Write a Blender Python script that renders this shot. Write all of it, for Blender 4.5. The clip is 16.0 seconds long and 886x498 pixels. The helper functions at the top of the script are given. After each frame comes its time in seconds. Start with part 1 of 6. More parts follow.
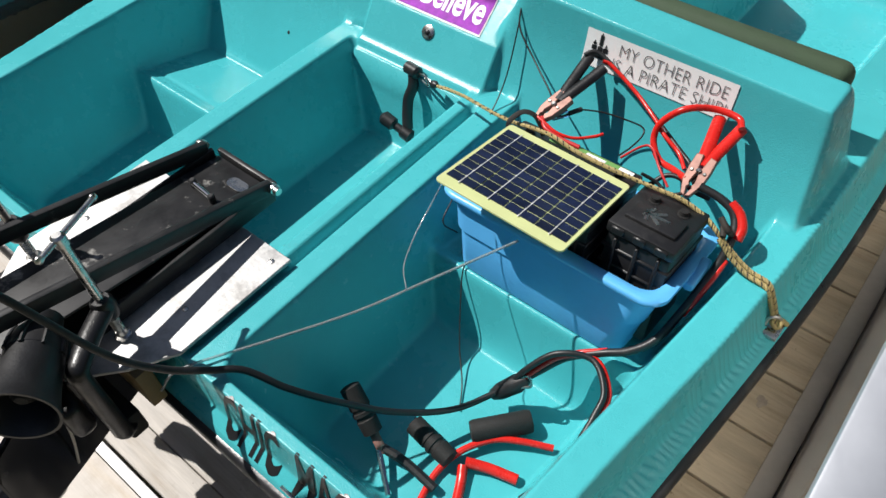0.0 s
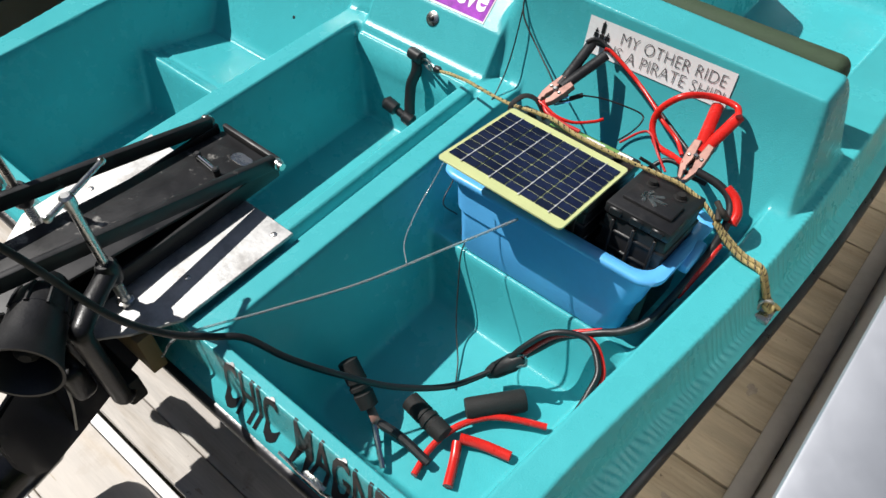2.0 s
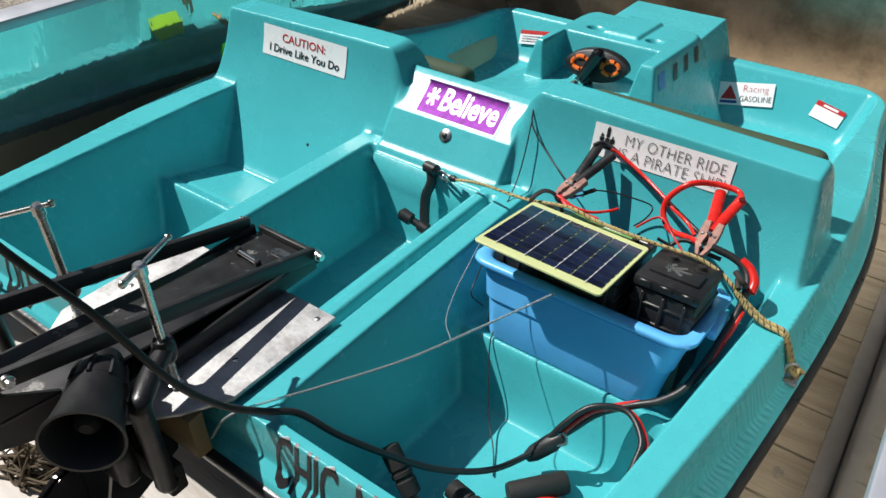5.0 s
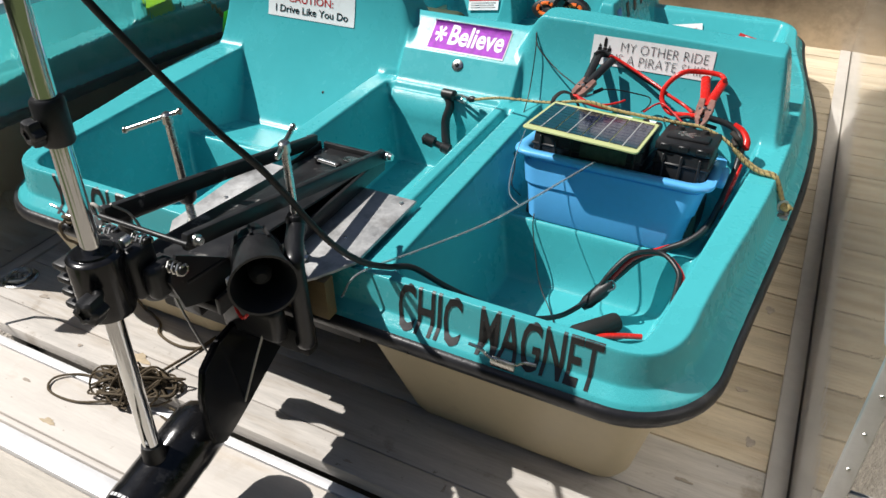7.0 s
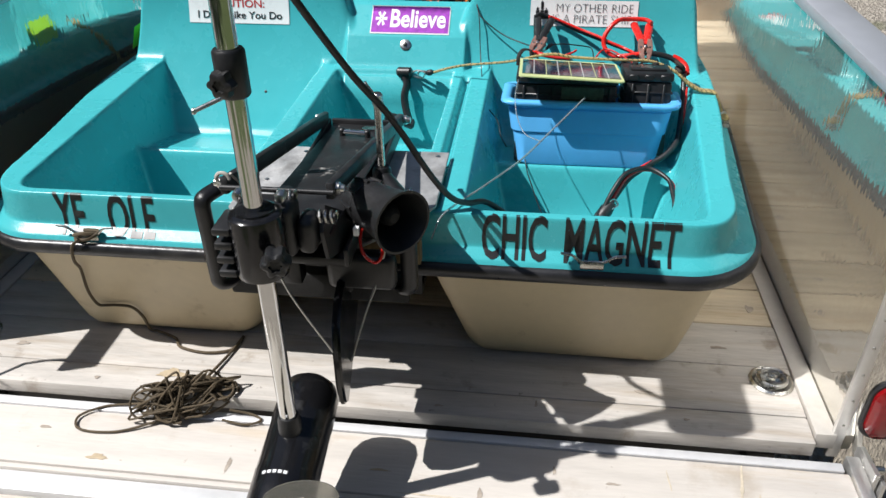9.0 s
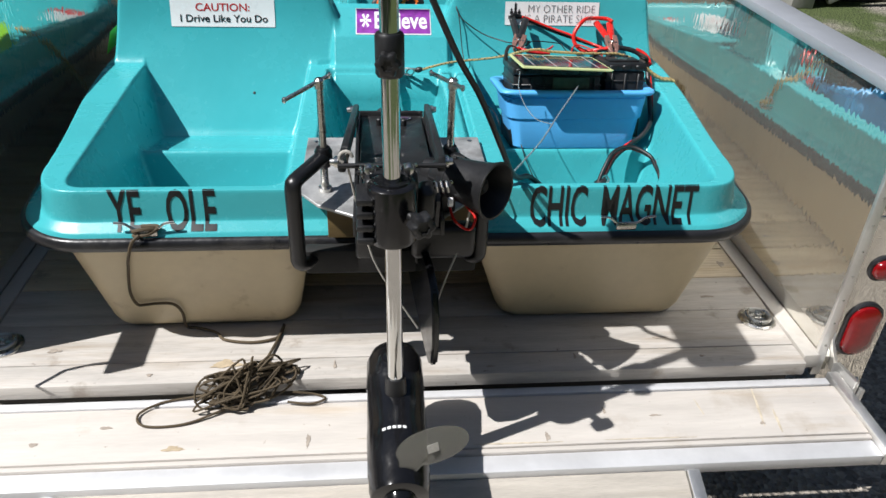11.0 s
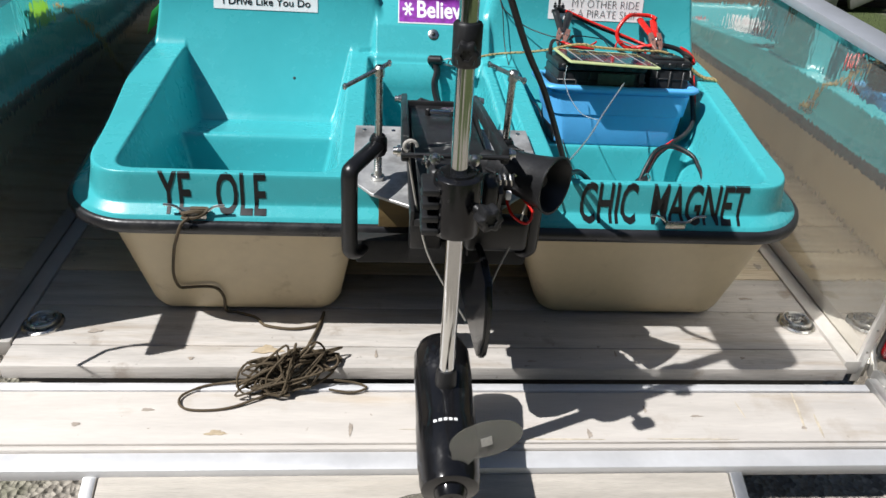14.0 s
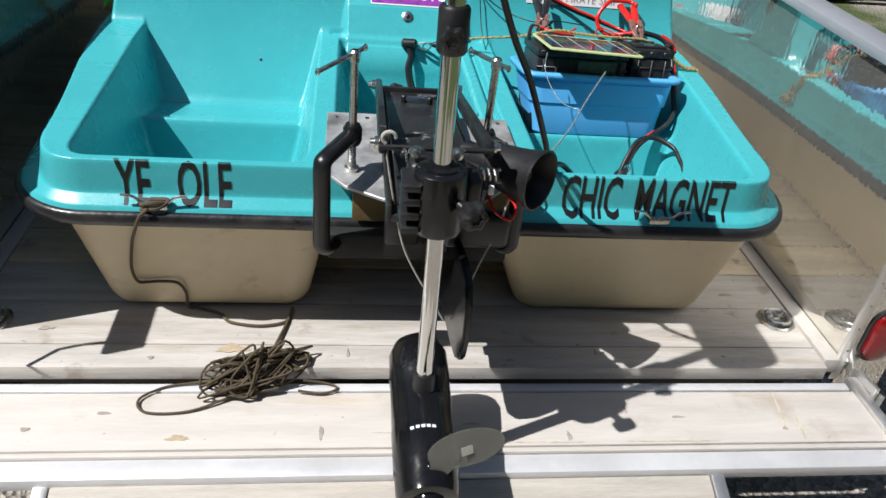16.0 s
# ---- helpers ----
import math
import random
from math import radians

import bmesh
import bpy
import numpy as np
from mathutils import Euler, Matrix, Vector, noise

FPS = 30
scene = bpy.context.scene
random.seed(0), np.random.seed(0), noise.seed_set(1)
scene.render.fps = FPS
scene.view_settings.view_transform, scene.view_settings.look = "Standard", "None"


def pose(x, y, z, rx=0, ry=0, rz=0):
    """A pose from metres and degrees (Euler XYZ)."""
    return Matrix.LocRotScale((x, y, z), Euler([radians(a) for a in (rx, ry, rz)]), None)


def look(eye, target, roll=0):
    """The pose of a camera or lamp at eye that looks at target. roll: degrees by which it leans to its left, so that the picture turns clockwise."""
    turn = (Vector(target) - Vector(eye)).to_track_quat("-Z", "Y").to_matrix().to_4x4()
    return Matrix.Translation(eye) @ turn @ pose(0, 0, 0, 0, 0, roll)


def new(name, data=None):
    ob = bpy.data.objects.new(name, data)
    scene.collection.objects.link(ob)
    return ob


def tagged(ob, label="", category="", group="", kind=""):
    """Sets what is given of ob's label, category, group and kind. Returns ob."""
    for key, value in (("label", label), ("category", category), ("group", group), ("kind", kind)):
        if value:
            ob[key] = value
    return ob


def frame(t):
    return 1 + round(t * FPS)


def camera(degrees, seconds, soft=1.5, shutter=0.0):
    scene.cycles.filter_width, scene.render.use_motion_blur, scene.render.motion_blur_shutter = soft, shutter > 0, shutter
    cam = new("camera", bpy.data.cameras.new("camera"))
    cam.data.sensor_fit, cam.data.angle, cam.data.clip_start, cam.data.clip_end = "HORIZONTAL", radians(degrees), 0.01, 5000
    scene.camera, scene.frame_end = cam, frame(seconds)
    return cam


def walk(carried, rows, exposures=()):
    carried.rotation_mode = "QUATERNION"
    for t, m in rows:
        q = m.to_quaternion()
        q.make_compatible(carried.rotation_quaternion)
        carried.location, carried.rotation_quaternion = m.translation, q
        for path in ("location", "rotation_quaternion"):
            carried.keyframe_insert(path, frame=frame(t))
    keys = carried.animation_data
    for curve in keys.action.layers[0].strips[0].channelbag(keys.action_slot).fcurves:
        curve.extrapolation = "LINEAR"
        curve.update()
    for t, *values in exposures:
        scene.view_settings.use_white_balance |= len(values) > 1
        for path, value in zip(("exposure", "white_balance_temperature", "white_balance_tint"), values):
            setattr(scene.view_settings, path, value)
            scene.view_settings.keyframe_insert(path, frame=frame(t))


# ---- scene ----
cam = camera(61.1, 16.0)
METRES, EYE, TILT, LEAN, TURN = 2.03, 1.24, -44.0, 0.85, 38.46
PATH = [
    (0, (0.902, 0.019, 1.343), (0.028, 0.96, -0.191), -4.3),
    (0.5, (0.913, 0.02, 1.342), (0.089, 0.992, -0.199), -3.2),
    (1, (0.92, 0.013, 1.343), (0.111, 0.991, -0.203), -3.1),
    (1.5, (0.921, -0.006, 1.338), (0.086, 0.986, -0.184), -3.0),
    (2, (0.923, -0.026, 1.328), (0.057, 0.937, -0.196), -2.1),
    (2.5, (0.917, -0.032, 1.316), (0.08, 0.953, -0.21), -1.0),
    (3, (0.907, -0.071, 1.3), (0.107, 1.015, -0.176), -0.6),
    (3.5, (0.912, -0.107, 1.302), (0.034, 1.058, -0.066), -1.7),
    (3.7, (0.915, -0.125, 1.303), (-0.013, 1.06, -0.015), -2.0),
    (5.8, (0.892, -0.4, 1.234), (-0.049, 0.938, 0.084), -0.5),
    (6, (0.896, -0.467, 1.233), (0.011, 0.909, 0.082), 0.4),
    (6.5, (0.874, -0.624, 1.229), (0.077, 0.751, 0.016), 0.4),
    (7, (0.819, -0.672, 1.204), (0.067, 0.764, 0.033), -1.2),
    (7.5, (0.711, -0.752, 1.171), (0.051, 0.776, 0.061), -3.3),
    (8, (0.595, -0.868, 1.167), (0.153, 0.737, 0.058), -1.9),
    (8.5, (0.475, -0.981, 1.142), (0.26, 0.64, -0.011), 0.8),
    (9, (0.361, -1.014, 1.126), (0.142, 0.637, 0.019), -1.0),
    (9.2, (0.303, -1.007, 1.123), (0.129, 0.66, 0.031), -0.8),
    (11.3, (-0.079, -1.199, 1.133), (0.113, 0.484, 0.071), 2.6),
    (11.5, (-0.093, -1.195, 1.135), (0.092, 0.496, 0.083), 3.1),
    (12, (-0.119, -1.192, 1.125), (0.026, 0.499, 0.066), 3.8),
    (12.5, (-0.139, -1.186, 1.121), (0.011, 0.49, 0.04), 4.1),
    (13, (-0.133, -1.178, 1.12), (0.043, 0.488, 0.027), 4.1),
    (13.5, (-0.14, -1.177, 1.121), (0.017, 0.494, 0.034), 4.0),
    (14, (-0.151, -1.174, 1.12), (0.023, 0.494, 0.031), 4.3),
    (14.5, (-0.155, -1.175, 1.118), (0.028, 0.488, 0.022), 4.1),
    (15, (-0.155, -1.169, 1.121), (0.049, 0.494, 0.029), 4.5),
    (15.5, (-0.157, -1.155, 1.113), (0.054, 0.5, 0.01), 5.6),
    (16, (-0.169, -1.097, 1.099), (0.1, 0.538, -0.021), 6.6),
]
walk(cam, [(t, look(eye, target, roll)) for t, eye, target, roll in PATH], [(0.0, 0.04, 6550, 10), (7.0, 0.07, 6550, 10), (8.5, 0.20, 6400, 10), (9.0, 0.20, 6350, 10), (12.0, 0.12, 6300, 10), (16.0, 0.10, 6280, 10)])

# ---------------------------------------------------------------- sky and sun
SUN_RAY = Vector((0.70, 0.225, -1.0)).normalized()
to_sun = -SUN_RAY
world = bpy.data.worlds.new("sky")
scene.world = world
world.use_nodes = True
wn, wl = world.node_tree.nodes, world.node_tree.links
sky = wn.new("ShaderNodeTexSky")
sky.sky_type, sky.sun_disc = "NISHITA", False
sky.sun_elevation = math.asin(to_sun.z)
sky.sun_rotation = math.atan2(to_sun.x, to_sun.y)
wn["Background"].inputs["Strength"].default_value = 0.056
wl.new(sky.outputs["Color"], wn["Background"].inputs["Color"])
sun_data = bpy.data.lights.new("sun", "SUN")
sun_data.energy, sun_data.angle, sun_data.color = 5.55, radians(0.55), (1.0, 0.97, 0.93)
sun = new("sun", sun_data)
sun.matrix_world = look((-6, -4, 9), Vector((-6, -4, 9)) + SUN_RAY)

# ---------------------------------------------------------------- helpers of this scene


def mat(name, base, rough=0.5, metal=0.0, vary=0.12, scale=8.0, bump=0.0, bscale=60.0, spec=0.5, stretch=(1, 1, 1), second=None, amount=0.5, lo=0.45, hi=0.6, rvary=0.1, coat=0.0, island=0.0, bdetail=3.0):
    """Procedural surface: base colour varied at two scales, stains of a second colour, rough variation and fine bump."""
    m = bpy.data.materials.new(name)
    m.use_nodes = True
    n, l = m.node_tree.nodes, m.node_tree.links
    b = n["Principled BSDF"]
    tc = n.new("ShaderNodeTexCoord")
    mp = n.new("ShaderNodeMapping")
    mp.inputs["Scale"].default_value = stretch
    l.new(tc.outputs["Object"], mp.inputs["Vector"])
    big = n.new("ShaderNodeTexNoise")
    big.inputs["Scale"].default_value, big.inputs["Detail"].default_value = scale, 5
    l.new(mp.outputs["Vector"], big.inputs["Vector"])
    fine = n.new("ShaderNodeTexNoise")
    fine.inputs["Scale"].default_value, fine.inputs["Detail"].default_value = scale * 9, 4
    l.new(mp.outputs["Vector"], fine.inputs["Vector"])
    add = n.new("ShaderNodeMath")
    add.operation = "MULTIPLY_ADD"
    l.new(fine.outputs["Fac"], add.inputs[0])
    add.inputs[1].default_value = 0.4
    l.new(big.outputs["Fac"], add.inputs[2])
    mr = n.new("ShaderNodeMapRange")
    mr.inputs["From Min"].default_value, mr.inputs["From Max"].default_value = 0.4, 1.0
    mr.inputs["To Min"].default_value, mr.inputs["To Max"].default_value = 1 - vary, 1 + vary
    l.new(add.outputs[0], mr.inputs["Value"])
    col = n.new("ShaderNodeMix")
    col.data_type, col.blend_type = "RGBA", "MIX"
    col.inputs[6].default_value = (*base, 1)
    col.inputs[7].default_value = (*(second or base), 1)
    if second:
        st = n.new("ShaderNodeTexNoise")
        st.inputs["Scale"].default_value, st.inputs["Detail"].default_value, st.inputs["Roughness"].default_value = scale * 0.7, 8, 0.65
        l.new(mp.outputs["Vector"], st.inputs["Vector"])
        rp = n.new("ShaderNodeMapRange")
        rp.inputs["From Min"].default_value, rp.inputs["From Max"].default_value = lo, hi
        rp.inputs["To Max"].default_value = amount
        l.new(st.outputs["Fac"], rp.inputs["Value"])
        l.new(rp.outputs["Result"], col.inputs[0])
    else:
        col.inputs[0].default_value = 0
    mul = n.new("ShaderNodeMix")
    mul.data_type, mul.blend_type = "RGBA", "MULTIPLY"
    mul.inputs[0].default_value = 1
    l.new(col.outputs[2], mul.inputs[6])
    if island:
        oi = n.new("ShaderNodeObjectInfo")
        ir = n.new("ShaderNodeMapRange")
        ir.inputs["To Min"].default_value, ir.inputs["To Max"].default_value = 1 - island, 1 + island
        l.new(oi.outputs["Random"], ir.inputs["Value"])
        m2 = n.new("ShaderNodeMath")
        m2.operation = "MULTIPLY"
        l.new(ir.outputs["Result"], m2.inputs[0])
        l.new(mr.outputs["Result"], m2.inputs[1])
        l.new(m2.outputs[0], mul.inputs[7])
    else:
        l.new(mr.outputs["Result"], mul.inputs[7])
    l.new(mul.outputs[2], b.inputs["Base Color"])
    rr = n.new("ShaderNodeMapRange")
    rr.inputs["From Min"].default_value, rr.inputs["From Max"].default_value = 0.4, 1.0
    rr.inputs["To Min"].default_value, rr.inputs["To Max"].default_value = max(0.02, rough - rvary), min(1, rough + rvary)
    l.new(add.outputs[0], rr.inputs["Value"])
    l.new(rr.outputs["Result"], b.inputs["Roughness"])
    b.inputs["Metallic"].default_value = metal
    b.inputs["Specular IOR Level"].default_value = spec
    if coat:
        b.inputs["Coat Weight"].default_value = coat
        b.inputs["Coat Roughness"].default_value = 0.12
    if bump:
        bn = n.new("ShaderNodeTexNoise")
        bn.inputs["Scale"].default_value, bn.inputs["Detail"].default_value = bscale, bdetail
        l.new(mp.outputs["Vector"], bn.inputs["Vector"])
        bp = n.new("ShaderNodeBump")
        bp.inputs["Strength"].default_value, bp.inputs["Distance"].default_value = bump, 0.002
        l.new(bn.outputs["Fac"], bp.inputs["Height"])
        l.new(bp.outputs["Normal"], b.inputs["Normal"])
    return m


def finish(name, bm, material, parent=None, label="", smooth=40.0):
    me = bpy.data.meshes.new(name)
    bm.normal_update()
    bm.to_mesh(me)
    bm.free()
    for mt in material if isinstance(material, (list, tuple)) else [material]:
        me.materials.append(mt)
    if smooth:
        me.polygons.foreach_set("use_smooth", [True] * len(me.polygons))
        me.set_sharp_from_angle(angle=radians(smooth))
    ob = new(name, me)
    if parent is not None:
        ob.parent = parent
    if label:
        ob["label"] = label
    return ob


def part(name, bm, material, parent, label="", smooth=40.0):
    return finish(name, bm, material, parent, label, smooth)


def thing(name, label, category, group="", kind="", at=(0, 0, 0)):
    ob = new(name)
    ob.empty_display_size = 0.02
    ob.location = at
    return tagged(ob, label, category, group, kind)


def slab(x0, x1, y0, y1, z0, z1, bevel=0.0, seg=2, m=None, bm=None):
    """A bevelled block between two corners."""
    b = bmesh.new()
    bmesh.ops.create_cube(b, size=1.0)
    bmesh.ops.scale(b, vec=(x1 - x0, y1 - y0, z1 - z0), verts=b.verts)
    bmesh.ops.translate(b, vec=((x0 + x1) / 2, (y0 + y1) / 2, (z0 + z1) / 2), verts=b.verts)
    if bevel:
        bmesh.ops.bevel(b, geom=b.edges[:], offset=bevel, segments=seg, profile=0.5, affect="EDGES")
    if m is not None:
        b.transform(m)
    return join(bm, b)


def join(bm, b):
    if bm is None:
        return b
    me = bpy.data.meshes.new("tmp")
    b.to_mesh(me)
    b.free()
    bm.from_mesh(me)
    bpy.data.meshes.remove(me)
    return bm


def frame_of(d):
    d = Vector(d).normalized()
    up = Vector((0, 0, 1)) if abs(d.z) < 0.9 else Vector((0, 1, 0))
    a = d.cross(up).normalized()
    return d, a, a.cross(d).normalized()


def lathe(p0, p1, profile, seg=20, bm=None, cap=True):
    """A turned body between two points; profile: pairs of distance along (0 to 1) and radius."""
    bm = bm or bmesh.new()
    p0, p1 = Vector(p0), Vector(p1)
    d, a, c = frame_of(p1 - p0)
    rings = []
    for s, r in profile:
        o = p0 + (p1 - p0) * s
        rings.append([bm.verts.new(o + (a * math.cos(k * 2 * math.pi / seg) + c * math.sin(k * 2 * math.pi / seg)) * r) for k in range(seg)])
    for u, v in zip(rings, rings[1:]):
        for k in range(seg):
            bm.faces.new((u[k], u[(k + 1) % seg], v[(k + 1) % seg], v[k]))
    if cap:
        bm.faces.new(rings[0][::-1])
        bm.faces.new(rings[-1])
    bmesh.ops.recalc_face_normals(bm, faces=bm.faces)
    return bm


def rod(p0, p1, r, seg=14, bm=None, edge=0.0):
    length = (Vector(p1) - Vector(p0)).length
    e = edge or min(r * 0.35, length * 0.2)
    return lathe(p0, p1, [(0, r - e), (e / length, r), (1 - e / length, r), (1, r - e)], seg, bm)


def curve_points(pts, per=10):
    """Catmull-Rom through the given points."""
    P = [Vector(p) for p in pts]
    P = [P[0] * 2 - P[1]] + P + [P[-1] * 2 - P[-2]]
    out = []
    for i in range(1, len(P) - 2):
        a, b, c, d = P[i - 1 : i + 3]
        for k in range(per):
            t = k / per
            out.append(0.5 * ((2 * b) + (c - a) * t + (2 * a - 5 * b + 4 * c - d) * t * t + (3 * b - a - 3 * c + d) * t ** 3))
    out.append(P[-2])
    return out


def cord(pts, r, seg=8, per=10, bm=None, smooth=True, closed=False, flat=1.0):
    """A cable or bar of round section along a curve through the points."""
    bm = bm or bmesh.new()
    Q = curve_points(pts, per) if smooth else [Vector(p) for p in pts]
    rings, last = [], None
    for i, q in enumerate(Q):
        d = (Q[min(i + 1, len(Q) - 1)] - Q[max(i - 1, 0)])
        d = d.normalized() if d.length > 1e-9 else Vector((0, 0, 1))
        if last is None:
            _, a, _ = frame_of(d)
        else:
            a = last - d * last.dot(d)
            a = a.normalized() if a.length > 1e-6 else frame_of(d)[1]
        last = a
        c = d.cross(a)
        rings.append([bm.verts.new(q + (a * math.cos(k * 2 * math.pi / seg) + c * math.sin(k * 2 * math.pi / seg) * flat) * r) for k in range(seg)])
    for u, v in zip(rings, rings[1:]):
        for k in range(seg):
            bm.faces.new((u[k], u[(k + 1) % seg], v[(k + 1) % seg], v[k]))
    bm.faces.new(rings[0][::-1])
    bm.faces.new(rings[-1])
    bmesh.ops.recalc_face_normals(bm, faces=bm.faces)
    return bm


def twisted(pts, r, strands=3, pitch=0.03, per=14, seg=6):
    """A laid rope: strands that wind round the curve."""
    bm = bmesh.new()
    Q = curve_points(pts, per)
    for s in range(strands):
        run, line, last = 0.0, [], None
        for i, q in enumerate(Q):
            d = (Q[min(i + 1, len(Q) - 1)] - Q[max(i - 1, 0)]).normalized()
            a = frame_of(d)[1] if last is None else (last - d * last.dot(d)).normalized()
            last = a
            c = d.cross(a)
            if i:
                run += (q - Q[i - 1]).length
            w = run / pitch * 2 * math.pi + s * 2 * math.pi / strands
            line.append(q + (a * math.cos(w) + c * math.sin(w)) * r * 0.5)
        cord(line, r * 0.56, seg, bm=bm, smooth=False)
    return bm


def rounded(x0, x1, y0, y1, r, n=6):
    """Corners of a rounded rectangle, counter-clockwise."""
    out = []
    for cx, cy, a in ((x1 - r, y1 - r, 0), (x0 + r, y1 - r, 90), (x0 + r, y0 + r, 180), (x1 - r, y0 + r, 270)):
        for k in range(n + 1):
            w = radians(a + 90 * k / n)
            out.append((cx + r * math.cos(w), cy + r * math.sin(w)))
    return out


def loft(rings, bm=None, cap0=True, cap1=True):
    bm = bm or bmesh.new()
    R = [[bm.verts.new(p) for p in ring] for ring in rings]
    n = len(R[0])
    for u, v in zip(R, R[1:]):
        for k in range(n):
            bm.faces.new((u[k], u[(k + 1) % n], v[(k + 1) % n], v[k]))
    if cap0:
        bm.faces.new(R[0][::-1])
    if cap1:
        bm.faces.new(R[-1])
    bmesh.ops.recalc_face_normals(bm, faces=bm.faces)
    return bm


def prism(outline, z0, z1, bevel=0.0, m=None, bm=None):
    """An upright plate of the given outline."""
    b = bmesh.new()
    v = [b.verts.new((x, y, z0)) for x, y in outline]
    f = b.faces.new(v)
    got = bmesh.ops.extrude_face_region(b, geom=[f])
    bmesh.ops.translate(b, vec=(0, 0, z1 - z0), verts=[g for g in got["geom"] if isinstance(g, bmesh.types.BMVert)])
    bmesh.ops.recalc_face_normals(b, faces=b.faces)
    if bevel:
        bmesh.ops.bevel(b, geom=[e for e in b.edges if abs(e.verts[0].co.z - e.verts[1].co.z) < 1e-6], offset=bevel, segments=1, affect="EDGES")
    if m is not None:
        b.transform(m)
    return join(bm, b)


def lettering(text, size, width=1.0, heavy=0.0, thick=0.0005, centre=False, spacing=1.0):
    """The words as a bmesh in the plane z = 0, from the built-in font."""
    cu = bpy.data.curves.new("words", "FONT")
    cu.body, cu.size, cu.offset, cu.extrude = text, size, heavy, thick
    cu.space_character = spacing
    cu.resolution_u = 3
    if centre:
        cu.align_x = "CENTER"
    ob = bpy.data.objects.new("words", cu)
    scene.collection.objects.link(ob)
    bpy.context.view_layer.update()
    me = bpy.data.meshes.new_from_object(ob.evaluated_get(bpy.context.evaluated_depsgraph_get()))
    bm = bmesh.new()
    bm.from_mesh(me)
    bpy.data.objects.remove(ob)
    bpy.data.curves.remove(cu)
    bpy.data.meshes.remove(me)
    bmesh.ops.scale(bm, vec=(width, 1, 1), verts=bm.verts)
    return bm


# ---------------------------------------------------------------- materials
M_teal = mat("teal_plastic", (0.060, 0.420, 0.455), 0.27, vary=0.07, scale=5, bump=0.25, bscale=420, rvary=0.08, second=(0.072, 0.44, 0.48), amount=0.35, lo=0.5, hi=0.75)
M_tan = mat("tan_plastic", (0.60, 0.50, 0.33), 0.45, vary=0.09, scale=5, bump=0.2, bscale=300, second=(0.46, 0.36, 0.22), amount=0.5, lo=0.52, hi=0.72)
M_rubber = mat("black_rubber", (0.017, 0.017, 0.019), 0.34, vary=0.4, scale=14, bump=0.3, bscale=120, second=(0.12, 0.11, 0.10), amount=0.35, lo=0.56, hi=0.7)
M_black = mat("black_plastic", (0.013, 0.013, 0.014), 0.43, vary=0.35, scale=20, bump=0.15, bscale=250, second=(0.05, 0.048, 0.045), amount=0.4, lo=0.55, hi=0.75)
M_gloss = mat("black_paint", (0.008, 0.008, 0.009), 0.18, vary=0.3, scale=16, second=(0.10, 0.10, 0.10), amount=0.35, lo=0.62, hi=0.72)
M_cast = mat("black_casting", (0.009, 0.009, 0.010), 0.36, vary=0.3, scale=30, bump=0.2, bscale=200)
M_matt = mat("black_foam", (0.010, 0.0095, 0.009), 0.75, vary=0.3, scale=30, bump=0.4, bscale=350)
M_chrome = mat("chrome", (0.66, 0.66, 0.65), 0.07, metal=1.0, vary=0.05, scale=20, rvary=0.04)
M_zinc = mat("zinc_steel", (0.62, 0.61, 0.58), 0.28, metal=1.0, vary=0.12, scale=40, rvary=0.1)
M_alu = mat("mill_aluminium", (0.78, 0.77, 0.75), 0.46, metal=0.9, vary=0.08, scale=10, bump=0.1, bscale=150, rvary=0.12, second=(0.5, 0.5, 0.49), amount=0.4, lo=0.5, hi=0.7)
M_plate = mat("scratched_aluminium", (0.53, 0.53, 0.525), 0.60, metal=0.72, vary=0.28, scale=18, bump=0.25, bscale=120, rvary=0.15, second=(0.30, 0.29, 0.28), amount=0.7, lo=0.5, hi=0.62)
M_bright = mat("bright_aluminium", (0.72, 0.72, 0.73), 0.5, metal=0.35, vary=0.08, scale=9, bump=0.1, bscale=140, second=(0.62, 0.62, 0.62), amount=0.35, lo=0.5, hi=0.7)
M_capping = mat("anodised_capping", (0.50, 0.52, 0.56), 0.42, metal=0.55, vary=0.06, scale=4, bump=0.05, bscale=120, second=(0.42, 0.43, 0.46), amount=0.3, lo=0.5, hi=0.7)
M_rail = mat("dull_aluminium", (0.56, 0.53, 0.49), 0.55, metal=0.3, vary=0.12, scale=8, bump=0.1, bscale=150, second=(0.42, 0.39, 0.35), amount=0.5, lo=0.5, hi=0.7)
M_white = mat("white_vinyl", (0.86, 0.86, 0.86), 0.30, vary=0.03, scale=12)
M_ink = mat("black_vinyl", (0.012, 0.012, 0.013), 0.35, vary=0.2, scale=30)
M_greyink = mat("faded_ink", (0.055, 0.055, 0.06), 0.4, vary=0.2, scale=60)
M_purple = mat("purple_glitter", (0.22, 0.025, 0.30), 0.42, metal=0.45, vary=0.45, scale=90, bump=0.5, bscale=900)
M_red = mat("red_plastic", (0.62, 0.018, 0.012), 0.28, vary=0.1, scale=30)
M_redink = mat("red_ink", (0.50, 0.02, 0.02), 0.4, vary=0.08, scale=30)
M_blue = mat("blue_plastic", (0.115, 0.455, 0.86), 0.38, vary=0.06, scale=8, bump=0.12, bscale=200)
M_copper = mat("copper_jaw", (0.30, 0.16, 0.13), 0.42, metal=0.4, vary=0.3, scale=60)
M_rope = mat("yellow_rope", (0.40, 0.31, 0.13), 0.7, vary=0.25, scale=90, bump=0.4, bscale=500)
M_ropeblack = mat("rope_fleck", (0.03, 0.025, 0.02), 0.8, vary=0.2, scale=90)
